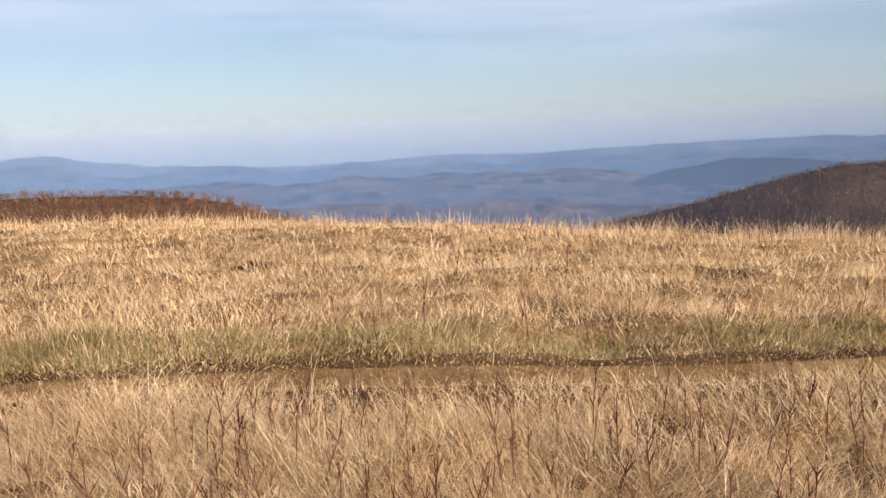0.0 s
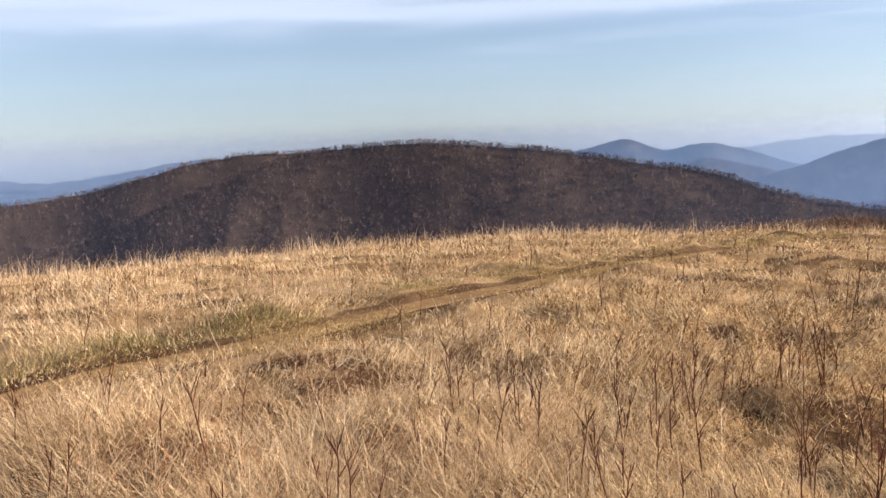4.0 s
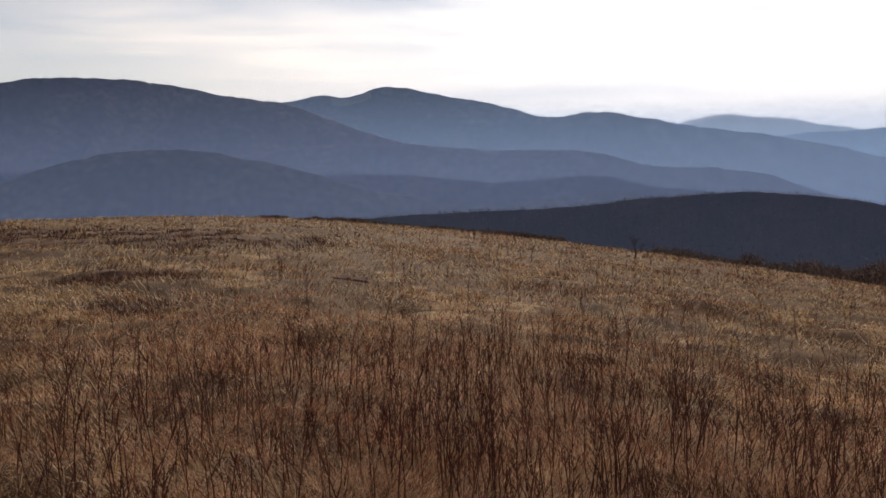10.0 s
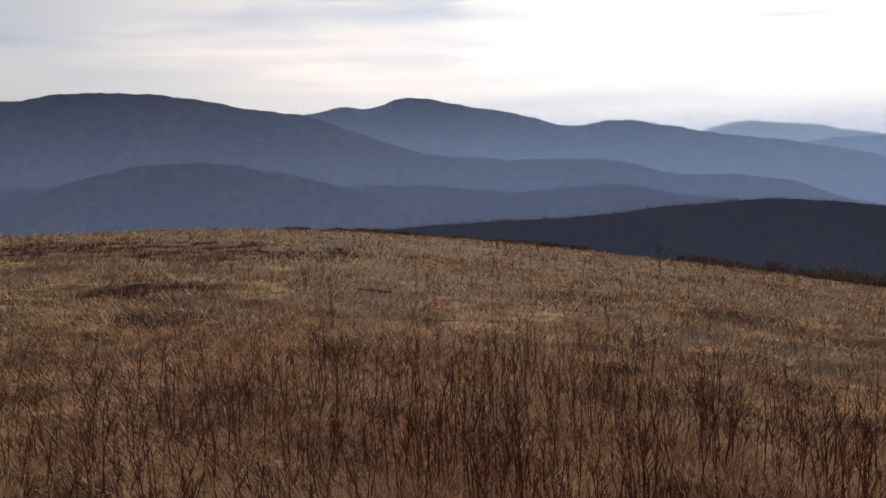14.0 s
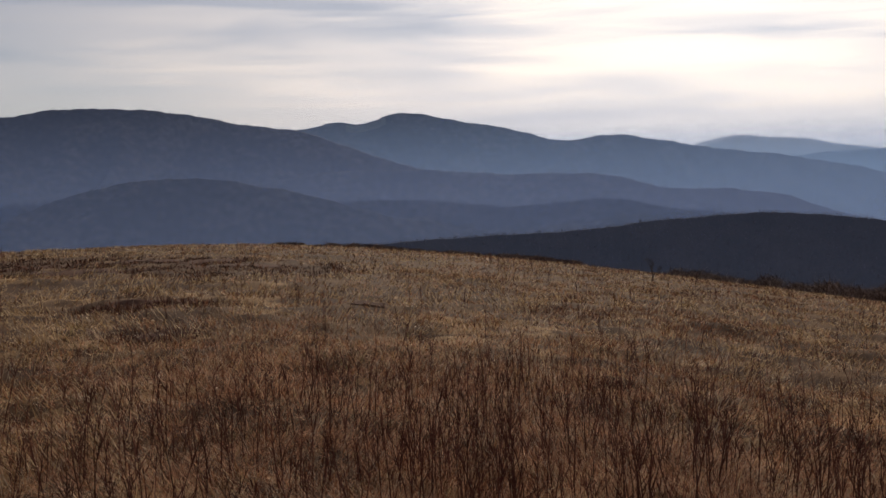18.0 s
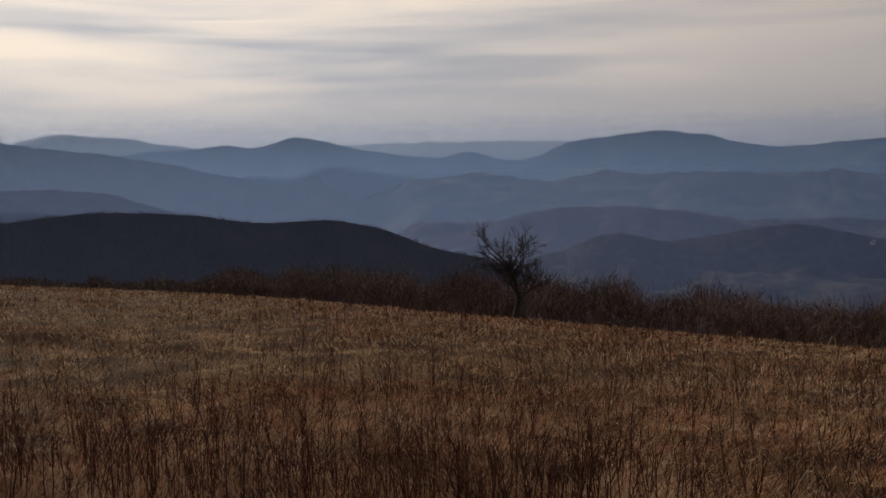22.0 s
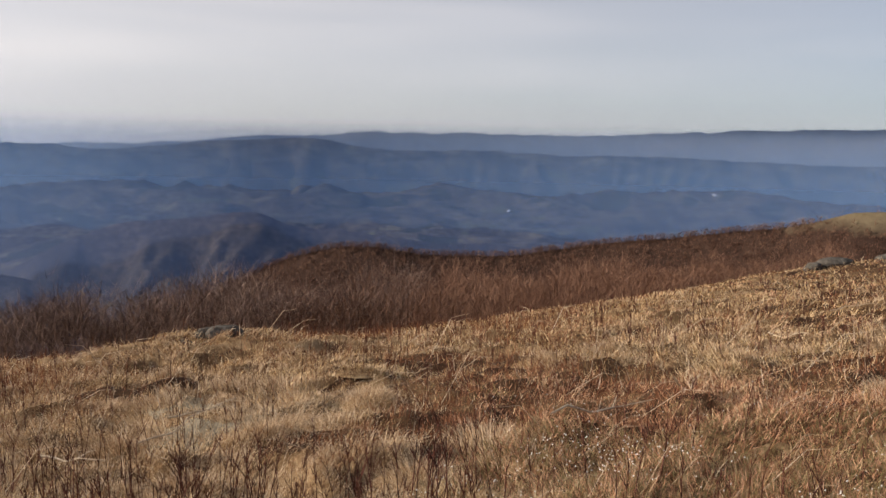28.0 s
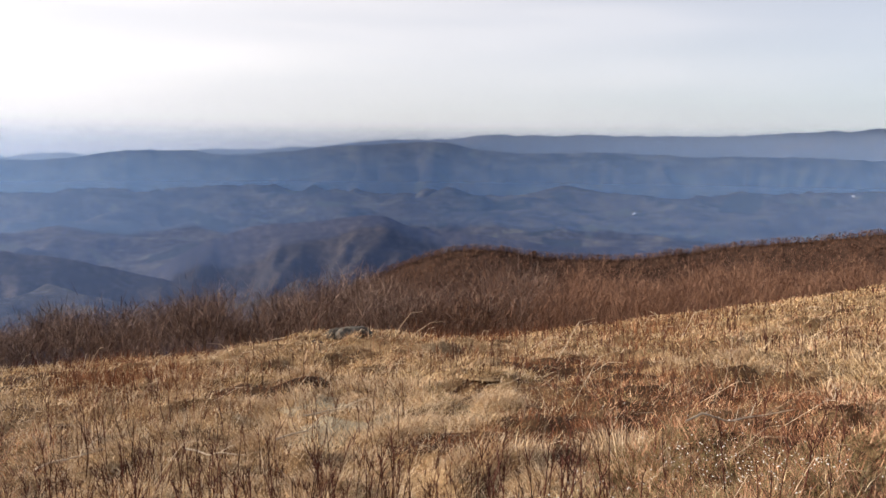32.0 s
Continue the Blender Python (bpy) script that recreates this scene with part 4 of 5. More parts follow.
def w_stems(x, y, a, d):
    return (0.12 + 0.88 * smooth(0.42, 0.6, fbm(x / 2.4, y / 2.4, 3, 43))) * (0.35 + 0.65 * smooth(12, 16, d)) * (1 - 0.9 * smooth(284, 292, a)) * (1 - 0.75 * between(a, 262, 269, 2) * (1 - smooth(18, 20, d)))


def w_redpatch(x, y, a, d):
    return (smooth(0.48, 0.62, fbm(x / 1.9, y / 1.9, 3, 46)) * 0.5 + 0.6 * between(a, 127, 146, 4) * between(d, 4.6, 8.8, 0.9)) * (0.3 + 0.7 * lump(x, y))


def w_curl(x, y, a, d):
    clump = smooth(0.46, 0.60, fbm(x / 0.7, y / 0.7, 3, 33)) * (0.25 + 0.75 * smooth(0.40, 0.60, fbm(x / 1.25, y / 1.25, 3, 34)))
    zone = 0.45 + 0.55 * between(a, 252, 286, 7) + 0.2 * between(a, 286, 320, 6) + 0.25 * between(a, 105, 140, 10)
    return np.clip(zone, 0, 1) * clump * (1 - 0.9 * dead_patch(x, y)) * (1 - 0.7 * smooth(14, 24, d)) * (1 - 0.95 * smooth(281, 288, a) * (1 - smooth(7.5, 9.5, d)))


def w_strawmat(x, y, a, d):
    lee = 1 - 0.85 * np.exp(-((path_gap(x, y) - 0.65) / 0.7) ** 2)
    return between(a, -30, 94, 12) * lee * (0.55 + 0.45 * lump(x, y))


def w_uppermat(x, y, a, d):
    return 0.25 + 0.65 * smooth(276, 288, a)


def w_tangle(x, y, a, d):
    return smooth(0.36, 0.56, fbm(x / 0.55, y / 0.55, 3, 45)) * (1 - 0.9 * dead_patch(x, y)) * (1 - 0.5 * smooth(98, 112, a))


def w_brow(x, y, a, d):
    s, k = brow(a)
    return 0.7 * smooth(0.72, 0.92, d / np.sqrt(2 * EYE / k)) * (0.2 + 0.8 * smooth(0.42, 0.62, fbm(x / 1.6, y / 1.6, 3, 47)))


def w_verge(x, y, a, d):
    return smooth(0.30, 0.62, fbm(x / 0.9, y / 0.9, 3, 41))


def w_bleach(x, y, a, d):
    return 1 - 0.8 * smooth(282, 290, a) * (1 - smooth(7.5, 9.5, d))


def w_all(x, y, a, d):
    return np.ones_like(x)


def by_path(n, lo, hi, start=7):
    """Places beside the worn path, at a distance lo to hi outwards from its middle."""
    a = rng.uniform(start, 113, n)
    d = along(PATH, a) + rng.uniform(lo, hi, n) * (1 + 0.55 * smooth(70, 110, a))
    d = np.where(a < 11.7, 6.9 + rng.uniform(lo, hi, n), d)
    x, y = ring(a, d)
    return x, y, a, d


tufts("straw_grass", "tall pale straw-coloured dry grass in tufts", 62000, 8, w_straw, (0.12, 0.34), (0.25, 1.45), (0.1, 0.9), M_straw, 0.07, 0.35, 0.66)
tufts("straw_mat", "short pale straw grass matted over the turf", 0, 7, w_strawmat, (0.06, 0.17), (0.4, 1.45), (0, 0), M_straw, 0.08, 0.45, 0.85, places=scatter(36000, 3.3, 58, 6, 108), plain=True)
tufts("straw_mat", "short pale tan grass matted over the upper turf", 0, 7, w_uppermat, (0.05, 0.14), (0.4, 1.45), (0, 0), M_mat, 0.09, 0.45, 0.9, places=scatter(15000, 9, 58, 262, 314), plain=True)
tufts("long_straw", "long tangled bent straw grass", 0, 9, w_tangle, (0.22, 0.48), (0.5, 1.4), (0.1, 0.9), M_straw, 0.07, 0.25, 0.75, places=scatter(6500, 3.2, 6.2, 6, 104))
tufts("brow_grass", "tall wispy pale grass along the brow", 0, 4, w_brow, (0.22, 0.55), (0.0, 0.55), (0.0, 0.8), M_straw, 0.10, 0.5, 0.5, places=scatter(26000, 9, 58, 6, 116))
tufts("matted_grass", "flattened matted pale brown winter grass", 112000, 9, w_mat, (0.05, 0.16), (0.45, 1.45), (0, 0), M_mat, 0.085, 0.55, 1.15, plain=True)
tufts("red_grass", "flattened matted reddish-brown winter grass", 170000, 9, w_redmat, (0.05, 0.15), (0.45, 1.45), (0, 0), M_redmat, 0.085, 0.55, 1.15, plain=True)
tufts("rust_grass", "low rust-brown dead grass and bracken", 95000, 10, w_rust, (0.04, 0.13), (0.2, 1.3), (0, 0), M_rust, 0.09, 0.4, 1.1, plain=True)
tufts("heath_mat", "dark red-brown bracken and heath in flat patches", 0, 9, w_heath, (0.06, 0.16), (0.3, 1.3), (0, 0), M_heath, 0.10, 0.3, 1.2, places=scatter(26000, 10, 32, 144, 172), plain=True)
for n, span in ((50000, (246, 314)), (27000, (98, 150)), (22000, (150, 246))):
    tufts("curled_grass", "pale tussocks of curled dry grass with drooping tips", 0, 8, w_curl, (0.08, 0.20), (0.5, 1.25), (0.3, 0.9), M_straw, 0.06, 0.75, places=scatter(n, 3.3, 26, *span))
tufts("fine_grass", "short fine pale grass matted over low tussocks", 0, 6, w_fine, (0.04, 0.13), (0.5, 1.5), (0.2, 0.9), M_straw, 0.05, 0.4, 0.85, places=scatter(44000, 3.3, 10, 246, 314))
tufts("rust_stems", "fine upright rust-brown dead stems near the brow", 0, 5, w_stems, (0.12, 0.34), (0.0, 0.7), (0, 0), M_rust, 0.08, 0.3, 0.8, places=scatter(11000, 10, 26, 250, 310), plain=True)
tufts("rust_stems", "fine upright rust-red dead stems in a broad patch", 0, 6, w_redpatch, (0.07, 0.20), (0.2, 1.2), (0, 0), M_russetblade, 0.09, 0.3, 0.8, places=scatter(9000, 5.2, 12, 116, 250), plain=True)
for n, span, mat in ((34000, (96, 150), M_mat), (34000, (150, 250), M_redmat)):
    tufts("low_grass", "short dead grass covering the turf", 0, 6, w_low, (0.03, 0.10), (0.5, 1.45), (0, 0), mat, 0.09, 0.4, 1.1, places=scatter(n, 3.3, 11, *span), plain=True)
for n, mat, far, look_of in ((13000, M_redmat, 10.5, "short red-brown dead grass over low hummocks"), (9000, M_green, 8.0, "short olive and brown grass over low hummocks")):
    tufts("low_grass", look_of, 0, 7, w_all, (0.04, 0.12), (0.4, 1.45), (0, 0), mat, 0.09, 0.4, 1.1, places=scatter(n, 3.3, far, 281, 314), plain=True)
near_d, near_a = 0.5 + 3.2 * np.sqrt(rng.random(8000)), rng.uniform(-20, 340, 8000)
tufts("trodden_grass", "flattened pale brown grass where one stands", 0, 7, w_all, (0.04, 0.12), (0.8, 1.45), (0, 0), M_mat, 0.08, 0.5, 1.2, places=(*ring(near_a, near_d), near_a, near_d), plain=True)
tufts("back_grass", "flattened matted pale brown winter grass", 0, 8, w_mat, (0.05, 0.16), (0.45, 1.45), (0, 0), M_mat, 0.09, 0.55, 1.2, places=scatter(8000, 3.3, 50, 312, 368), plain=True)
tufts("bleached_blades", "single bleached grass blades lying over the turf", 0, 3, w_bleach, (0.08, 0.26), (0.3, 1.45), (0, 0), M_pale, 0.10, 0.3, 0.7, places=scatter(24000, 3.3, 13, 6, 314), plain=True)
tufts("green_grass", "short green and straw grass in patches", 24000, 8, w_green, (0.05, 0.14), (0.1, 1.1), (0, 0), M_green, 0.09, 0.3, 1.3, plain=True)
tufts("verge_grass", "short green grass beside the footpath", 0, 9, w_verge, (0.05, 0.15), (0.1, 1.1), (0, 0), M_green, 0.08, 0.3, 1.2, places=by_path(4600, 0.28, 1.35), plain=True)
tufts("verge_grass", "short olive grass on the broad trodden path", 0, 9, w_verge, (0.03, 0.09), (0.3, 1.3), (0, 0), M_olive, 0.09, 0.3, 1.2, places=by_path(5200, -0.75, 0.9, 78), plain=True, edge=(-1.0, -0.5))
tufts("path_grass", "sparse trodden brown grass on the footpath", 0, 7, w_verge, (0.03, 0.09), (0.6, 1.45), (0, 0), M_mat, 0.08, 0.3, 1.2, places=by_path(3600, -0.55, 0.62), plain=True, edge=(-1.0, -0.5))


def rods(p0, p1, r0, r1):
    """Three-sided tapering rods between points, as corners and faces."""
    ax = p1 - p0
    ax = ax / (np.linalg.norm(ax, axis=1, keepdims=True) + 1e-9)
    ref = np.where(np.abs(ax[:, 2:3]) > 0.9, np.array([[1.0, 0, 0]]), np.array([[0, 0, 1.0]]))
    u = np.cross(ax, ref)
    u /= np.linalg.norm(u, axis=1, keepdims=True) + 1e-9
    w = np.cross(ax, u)
    v = []
    for p, r in ((p0, r0), (p1, r1)):
        for k in range(3):
            an = 2 * math.pi * k / 3
            v.append(p + (u * math.cos(an) + w * math.sin(an)) * r[:, None])
    v = np.stack(v, 1).reshape(-1, 3)
    i = np.arange(len(p0))[:, None, None] * 6
    f = i + np.array([[0, 1, 4, 3], [1, 2, 5, 4], [2, 0, 3, 5]])
    return v, f.reshape(-1, 4)


def stalk_rods(x, y, high, thick, branches=4):
    """Rods of upright weed stalks: a stem in three lengths and steep side twigs."""
    n = len(x)
    p = [np.stack([x, y, land(x, y) - 0.02], -1)]
    lean = rng.normal(0, 0.10, (n, 2))
    for f in (0.38, 0.72, 1.0):
        lean = lean + rng.normal(0, 0.07, (n, 2))
        step = high * (f - (0, 0.38, 0.72)[len(p) - 1])
        p.append(p[-1] + np.stack([lean[:, 0] * step, lean[:, 1] * step, step], -1))
    P0, P1, R0, R1 = [], [], [], []
    for i in range(3):
        P0.append(p[i]), P1.append(p[i + 1])
        R0.append(thick * (1 - 0.25 * i)), R1.append(thick * (0.75 - 0.25 * i) + 0.0006)
    for b in range(branches):
        t = rng.uniform(0.25, 0.95, n)[:, None]
        lo = np.where(rng.random((n, 1)) < 0.5, p[1] + (p[2] - p[1]) * t, p[2] + (p[3] - p[2]) * t * 0.7)
        an, ln = rng.uniform(0, 2 * np.pi, n), high * rng.uniform(0.12, 0.34, n)
        sp = rng.uniform(0.25, 0.6, n)
        P0.append(lo), P1.append(lo + np.stack([np.sin(an) * sp * ln, np.cos(an) * sp * ln, ln * 0.85], -1))
        R0.append(thick * 0.55), R1.append(thick * 0.3 + 0.0004)
    return np.concatenate(P0), np.concatenate(P1), np.concatenate(R0), np.concatenate(R1)


x, y, a, d = scatter(76000, 3.1, 42)
thick_patch = smooth(0.40, 0.62, fbm(x / 2.2, y / 2.2, 3, 51))
want = (0.04 + 0.04 * between(a, 10, 100, 6) * smooth(7, 9, d) + 0.075 * between(a, 14, 112, 8) * (1 - smooth(5.0, 6.5, d)) + 0.05 * between(a, 140, 158, 6) * (1 - smooth(6.5, 9.5, d)) + 0.19 * between(a, 156, 212, 8) * (1 - 0.93 * smooth(6.5, 9.5, d)) + 0.22 * between(a, 176, 226, 8) * (1 - 0.8 * smooth(8, 12, d)) + 0.32 * between(a, 208, 256, 6) * (1 - 0.6 * smooth(9, 16, d)) + 0.25 * between(a, 260, 280, 6) * (1 - smooth(5, 7, d)) + 0.14 * between(a, 244, 267, 4) * (1 - smooth(7, 10, d))
        + 0.11 * between(a, 106, 145, 10) * (1 - smooth(5.5, 8.5, d)) + 0.18 * between(a, 262, 306, 6) * smooth(10, 14, d)) * (0.3 + 0.7 * thick_patch)
keep = (rng.random(len(x)) < want) & (np.abs(path_gap(x, y)) > 0.4)
x, y, a, d = x[keep], y[keep], a[keep], d[keep]
high = rng.uniform(0.20, 0.54, len(x)) * (1 - 0.25 * (1 - smooth(100, 116, a))) * (1 - 0.30 * smooth(9, 16, d)) * (0.8 + 0.4 * fbm(x / 1.5, y / 1.5, 2, 53))
thick = np.maximum(0.0042, 0.00046 * d) * rng.uniform(0.7, 1.3, len(x))
close = d < 7.5
both = [stalk_rods(x[w], y[w], high[w], thick[w], b) for w, b in ((close, 5), (~close, 3))]
v, f = rods(*[np.concatenate(q) for q in zip(*both)])
tagged(mesh_object("weed_stalks", v, f, M_stalk), "thicket of dark upright dead weed stalks", "stalks", kind="stuff")

# long bleached culms leaning over the grass
x, y, a, d = scatter(5200, 3.3, 36)
keep = rng.random(len(x)) < 0.03 * (1 - smooth(8, 12, d)) + 0.24 * between(a, 225, 312, 10) * (1 - 0.5 * smooth(16, 24, d))
x, y, d = x[keep], y[keep], d[keep]
n = len(x)
an, ln, tl = rng.normal(0.6, 0.9, n), rng.uniform(0.2, 0.7, n) * (0.45 + 0.55 * smooth(5, 9, d)), rng.uniform(0.5, 1.35, n)
p0 = np.stack([x, y, land(x, y) - 0.01], -1)
p1 = p0 + np.stack([np.sin(an) * np.sin(tl) * ln, np.cos(an) * np.sin(tl) * ln, np.cos(tl) * ln + 0.05], -1)
p2 = p1 + np.stack([np.sin(an + 0.3) * ln * 0.4, np.cos(an + 0.3) * ln * 0.4, np.cos(tl) * ln * 0.1], -1)
rr = np.maximum(0.0024, 0.0003 * d)
v, f = rods(np.concatenate([p0, p1]), np.concatenate([p1, p2]), np.concatenate([rr, rr * 0.8]), np.concatenate([rr * 0.8, rr * 0.4]))
tagged(mesh_object("bleached_culms", v, f, M_pale), "long bleached grass stems leaning over the turf", "stems", kind="stuff")


# ---- leafless woods ----
def in_sight(foot, high):
    """Which trees stand tall enough to show over the brow of the bald."""
    d, az = np.hypot(foot[:, 0], foot[:, 1]), azimuth(foot[:, 0], foot[:, 1])
    return np.degrees(np.arctan2(foot[:, 2] + high - EYE, d)) > along(BROW, az) - 0.4


def bare_trees(name, label, foot, high, per, wide, material, crown=0.32, low=0.15, plain=False):
    """A wood of leafless trees: each a thin stem and a spray of twigs, all in one mesh."""
    seen = in_sight(foot, high)
    foot, high, wide = foot[seen], high[seen], wide[seen]
    n = len(foot)
    reps = n * per
    root = np.repeat(foot, per, 0)
    H = np.repeat(high, per)
    frac = rng.uniform(low, 0.75, reps)
    top = rng.uniform(0.0, 1.0, reps)
    an = rng.uniform(0, 2 * np.pi, reps)
    hz = frac + (1 - frac) * (0.35 + 0.65 * top)
    hz = np.minimum(hz, 0.97)
    rad = crown * H * np.sqrt(rng.random(reps)) * np.sqrt(np.clip(1 - ((hz - 0.55) / 0.47) ** 2, 0.02, 1))
    b = root + np.stack([np.zeros(reps), np.zeros(reps), H * frac * 0.9], -1)
    t = root + np.stack([np.sin(an) * rad, np.cos(an) * rad, H * hz], -1)
    fork = rng.random(reps) < 0.8
    along_limb = rng.uniform(0.35, 0.8, reps)[:, None]
    wild = rng.normal(0, 1, (reps, 3)) + np.array([0, 0, 0.12])
    wild /= np.linalg.norm(wild, axis=1, keepdims=True)
    node = b + (t - b) * along_limb
    b = np.where(fork[:, None], node, b)
    t = np.where(fork[:, None], node + wild * (H * rng.uniform(0.10, 0.30, reps))[:, None], t)
    first = np.arange(0, reps, per)
    b[first], t[first] = foot - np.array([0, 0, 0.3]), foot + np.stack([0 * high, 0 * high, high * 0.6], -1)
    W = np.repeat(wide, per) * rng.uniform(0.6, 1.4, reps)
    W[first] *= 0.9
    fa = rng.uniform(0, np.pi, reps)
    side = np.stack([np.sin(fa), np.cos(fa), np.zeros(reps)], -1) * (W / 2)[:, None]
    if plain:
        v = np.stack([b - side, b + side, t], 1).reshape(-1, 3)
        return tagged(mesh_object(name, v, np.arange(3 * reps).reshape(-1, 3), material), label, "woods", kind="stuff")
    m = (b + t) / 2 + rng.normal(0, 0.03, (reps, 3)) * H[:, None]
    v = np.stack([b - side, b + side, m + side * 0.7, m - side * 0.7, t], 1).reshape(-1, 3)
    i = np.arange(reps)[:, None] * 5
    flatf = np.concatenate([(i + np.array([0, 1, 2, 3])).ravel(), (i + np.array([3, 2, 4])).ravel()])
    sizes = np.concatenate([np.full(reps, 4), np.full(reps, 3)])
    return tagged(mesh_object(name, v, flatf, material, sizes), label, "woods", kind="stuff")


def on_slope(name, n, u0, u1):
    """Random places on a ridge's front, between two parts of its rise."""
    grid, u = SLOPES[name]
    j = np.nonzero((u >= u0) & (u <= u1))[0]
    ia, ju = rng.integers(0, grid.shape[0] - 1, n), rng.integers(j[0], j[-1], n)
    fa, fu = rng.random((n, 1)), rng.random((n, 1))
    return (grid[ia, ju] * (1 - fa) + grid[ia + 1, ju] * fa) * (1 - fu) + (grid[ia, ju + 1] * (1 - fa) + grid[ia + 1, ju + 1] * fa) * fu


def round_woods(names, label, foot, high, per, twig, material):
    """A far wood of leafless trees with rounded crowns of fine twigs on a thin stem, in one mesh."""
    seen = in_sight(foot, high)
    foot, high = foot[seen], high[seen]
    n = len(foot)
    reps = n * per
    H = np.repeat(high, per)
    heart = np.repeat(foot + np.stack([0 * high, 0 * high, 0.40 * high], -1), per, 0)
    way = rng.normal(0, 1, (reps, 3)) + np.array([0, 0, 0.15])
    way /= np.linalg.norm(way, axis=1, keepdims=True)
    span = np.array([0.50, 0.50, 0.55]) * H[:, None]
    reach = rng.uniform(0.75, 1.0, reps)[:, None]
    b = heart + way * span * (reach - rng.uniform(0.35, 0.7, reps)[:, None])
    t = heart + (way + rng.normal(0, 0.16, (reps, 3))) * span * reach
    first = np.arange(0, reps, per)
    b[first], t[first] = foot - np.array([0, 0, 0.3]), foot + np.stack([0 * high, 0 * high, 0.45 * high], -1)
    W = twig * rng.uniform(0.6, 1.4, reps)
    fa = rng.uniform(0, np.pi, reps)
    side = np.stack([np.sin(fa), np.cos(fa), np.zeros(reps)], -1) * (W / 2)[:, None]
    v = np.stack([b - side, b + side, t], 1).reshape(-1, 3)
    return tagged(mesh_object(names, v, np.arange(3 * reps).reshape(-1, 3), material), label, "woods", kind="stuff")


for n, mat, label in ((12000, M_twig, "leafless grey-brown trees covering the hill"), (4200, M_paletwig, "pale grey leafless trees among darker ones"), (8000, M_rusttwig, "russet-brown leafless trees covering the hill")):
    foot = np.concatenate([on_slope("wooded_hill", n, 0.35, 1.02), on_slope("wooded_shoulder", int(n * 0.5), 0.4, 1.02)])
    round_woods("hill_woods", label, foot, rng.uniform(2.8, 4.9, len(foot)), 16, 0.46, mat)
for n, mat, label in ((6500, M_twig, "dark leafless trees covering the ridge"), (3500, M_rusttwig, "russet leafless trees on the ridge")):
    foot = on_slope("dark_ridge", n, 0.45, 1.02)
    round_woods("ridge_woods", label, foot, rng.uniform(1.8, 3.2, len(foot)), 13, 0.40, mat)
foot = on_slope("scrub_rise", 7500, 0.7, 1.02)
round_woods("rise_scrub", "rust-brown leafless scrub on the rise", foot, rng.uniform(0.7, 1.5, len(foot)), 15, 0.075, M_knolltwig)
foot = on_slope("wooded_knoll", 46000, 0.5, 1.02)
fa = azimuth(foot[:, 0], foot[:, 1])
meadow = smooth(-16.5, -13.0, foot[:, 2] + 10 * (fbm(foot[:, 0] / 12, foot[:, 1] / 12, 3, 61) - 0.5))
foot = foot[(fa > 259) & (fa < 312) & (rng.random(len(foot)) > 0.97 * meadow)]
round_woods("knoll_scrub", "russet leafless scrub covering the knoll", foot, rng.uniform(1.0, 2.4, len(foot)), 12, 0.13, M_knolltwig)

TOPS = ((178, -6.3), (190, -7.0), (200, -7.5), (210, -7.6), (218, -7.7), (225, -8.2), (234, -9.0), (242, -9.4), (248, -9.0), (252, -8.7), (262, -8.1), (266, -7.5), (272, -7.1), (280, -6.5), (290, -5.6), (300, -4.9), (306, -4.4))
n = 5000
a = rng.uniform(178, 303, n)
clumps = 0.40 + 1.0 * fbm(a / 1.5, a * 0.0, 3, 63)
s, k = brow(a)
d = np.sqrt(2 * EYE / k) + 5 + 75 * rng.random(n) ** 1.3
x, y = ring(a, d)
ground_z = land(x, y)
high = EYE + d * np.tan(np.radians(along(TOPS, a))) - ground_z
keep = (high > 1.2) & (rng.random(n) < 1 - 0.75 * smooth(288, 300, a))
high = np.clip(high * clumps, 1.0, 8) * rng.uniform(0.75, 1.12, n)
foot = np.stack([x, y, ground_z], -1)
far_part = keep & (a < 278)
bare_trees("slope_woods", "leafless grey-brown small trees below the brow", foot[far_part], high[far_part], 66, 0.00045 * d[far_part] + 0.004, M_brush, 0.78, 0.30, True)
near_part = keep & (a >= 270)
bare_trees("slope_scrub", "russet leafless brush below the brow", foot[near_part], high[near_part] * 0.9, 50, 0.0005 * d[near_part] + 0.004, M_knolltwig, 0.72, 0.25, True)


# low bare scrub that shows over the brow beyond the path and above the dark ridge
EDGE = ((106, -4.6), (111, -4.35), (116, -4.2), (123, -4.15), (129, -4.2), (133, -4.6), (160, -5.2), (166, -4.75), (172, -5.2), (178, -5.75), (184, -6.4))
a = np.concatenate([rng.uniform(107, 132, 1100), rng.uniform(162, 184, 900)])
s, k = brow(a)
d = np.sqrt(2 * EYE / k) + 4 + 40 * rng.random(len(a)) ** 1.3
x, y = ring(a, d)
ground_z = land(x, y)
high = (EYE + d * np.tan(np.radians(along(EDGE, a))) - ground_z) * (0.5 + 0.85 * fbm(a / 1.3, a * 0.0, 3, 66))
tall = (high > 0.4) & (high < 7)
bare_trees("edge_scrub", "dark leafless scrub showing over the brow", np.stack([x, y, ground_z], -1)[tall], high[tall], 60, 0.0004 * d[tall] + 0.003, M_brush, 0.75, 0.2, True)


# ---- single things ----
def part(name, verts, faces, material, parent, label="", smooth_shade=False):
    ob = mesh_object(name, verts, faces, material, smooth_shade=smooth_shade)
    ob.parent = parent
    if label:
        ob["label"] = label
    return ob


def spot(a, d, lift=0.0):
    x, y = ring(a, d)
    return Vector((float(x), float(y), float(land(x, y)) + lift))


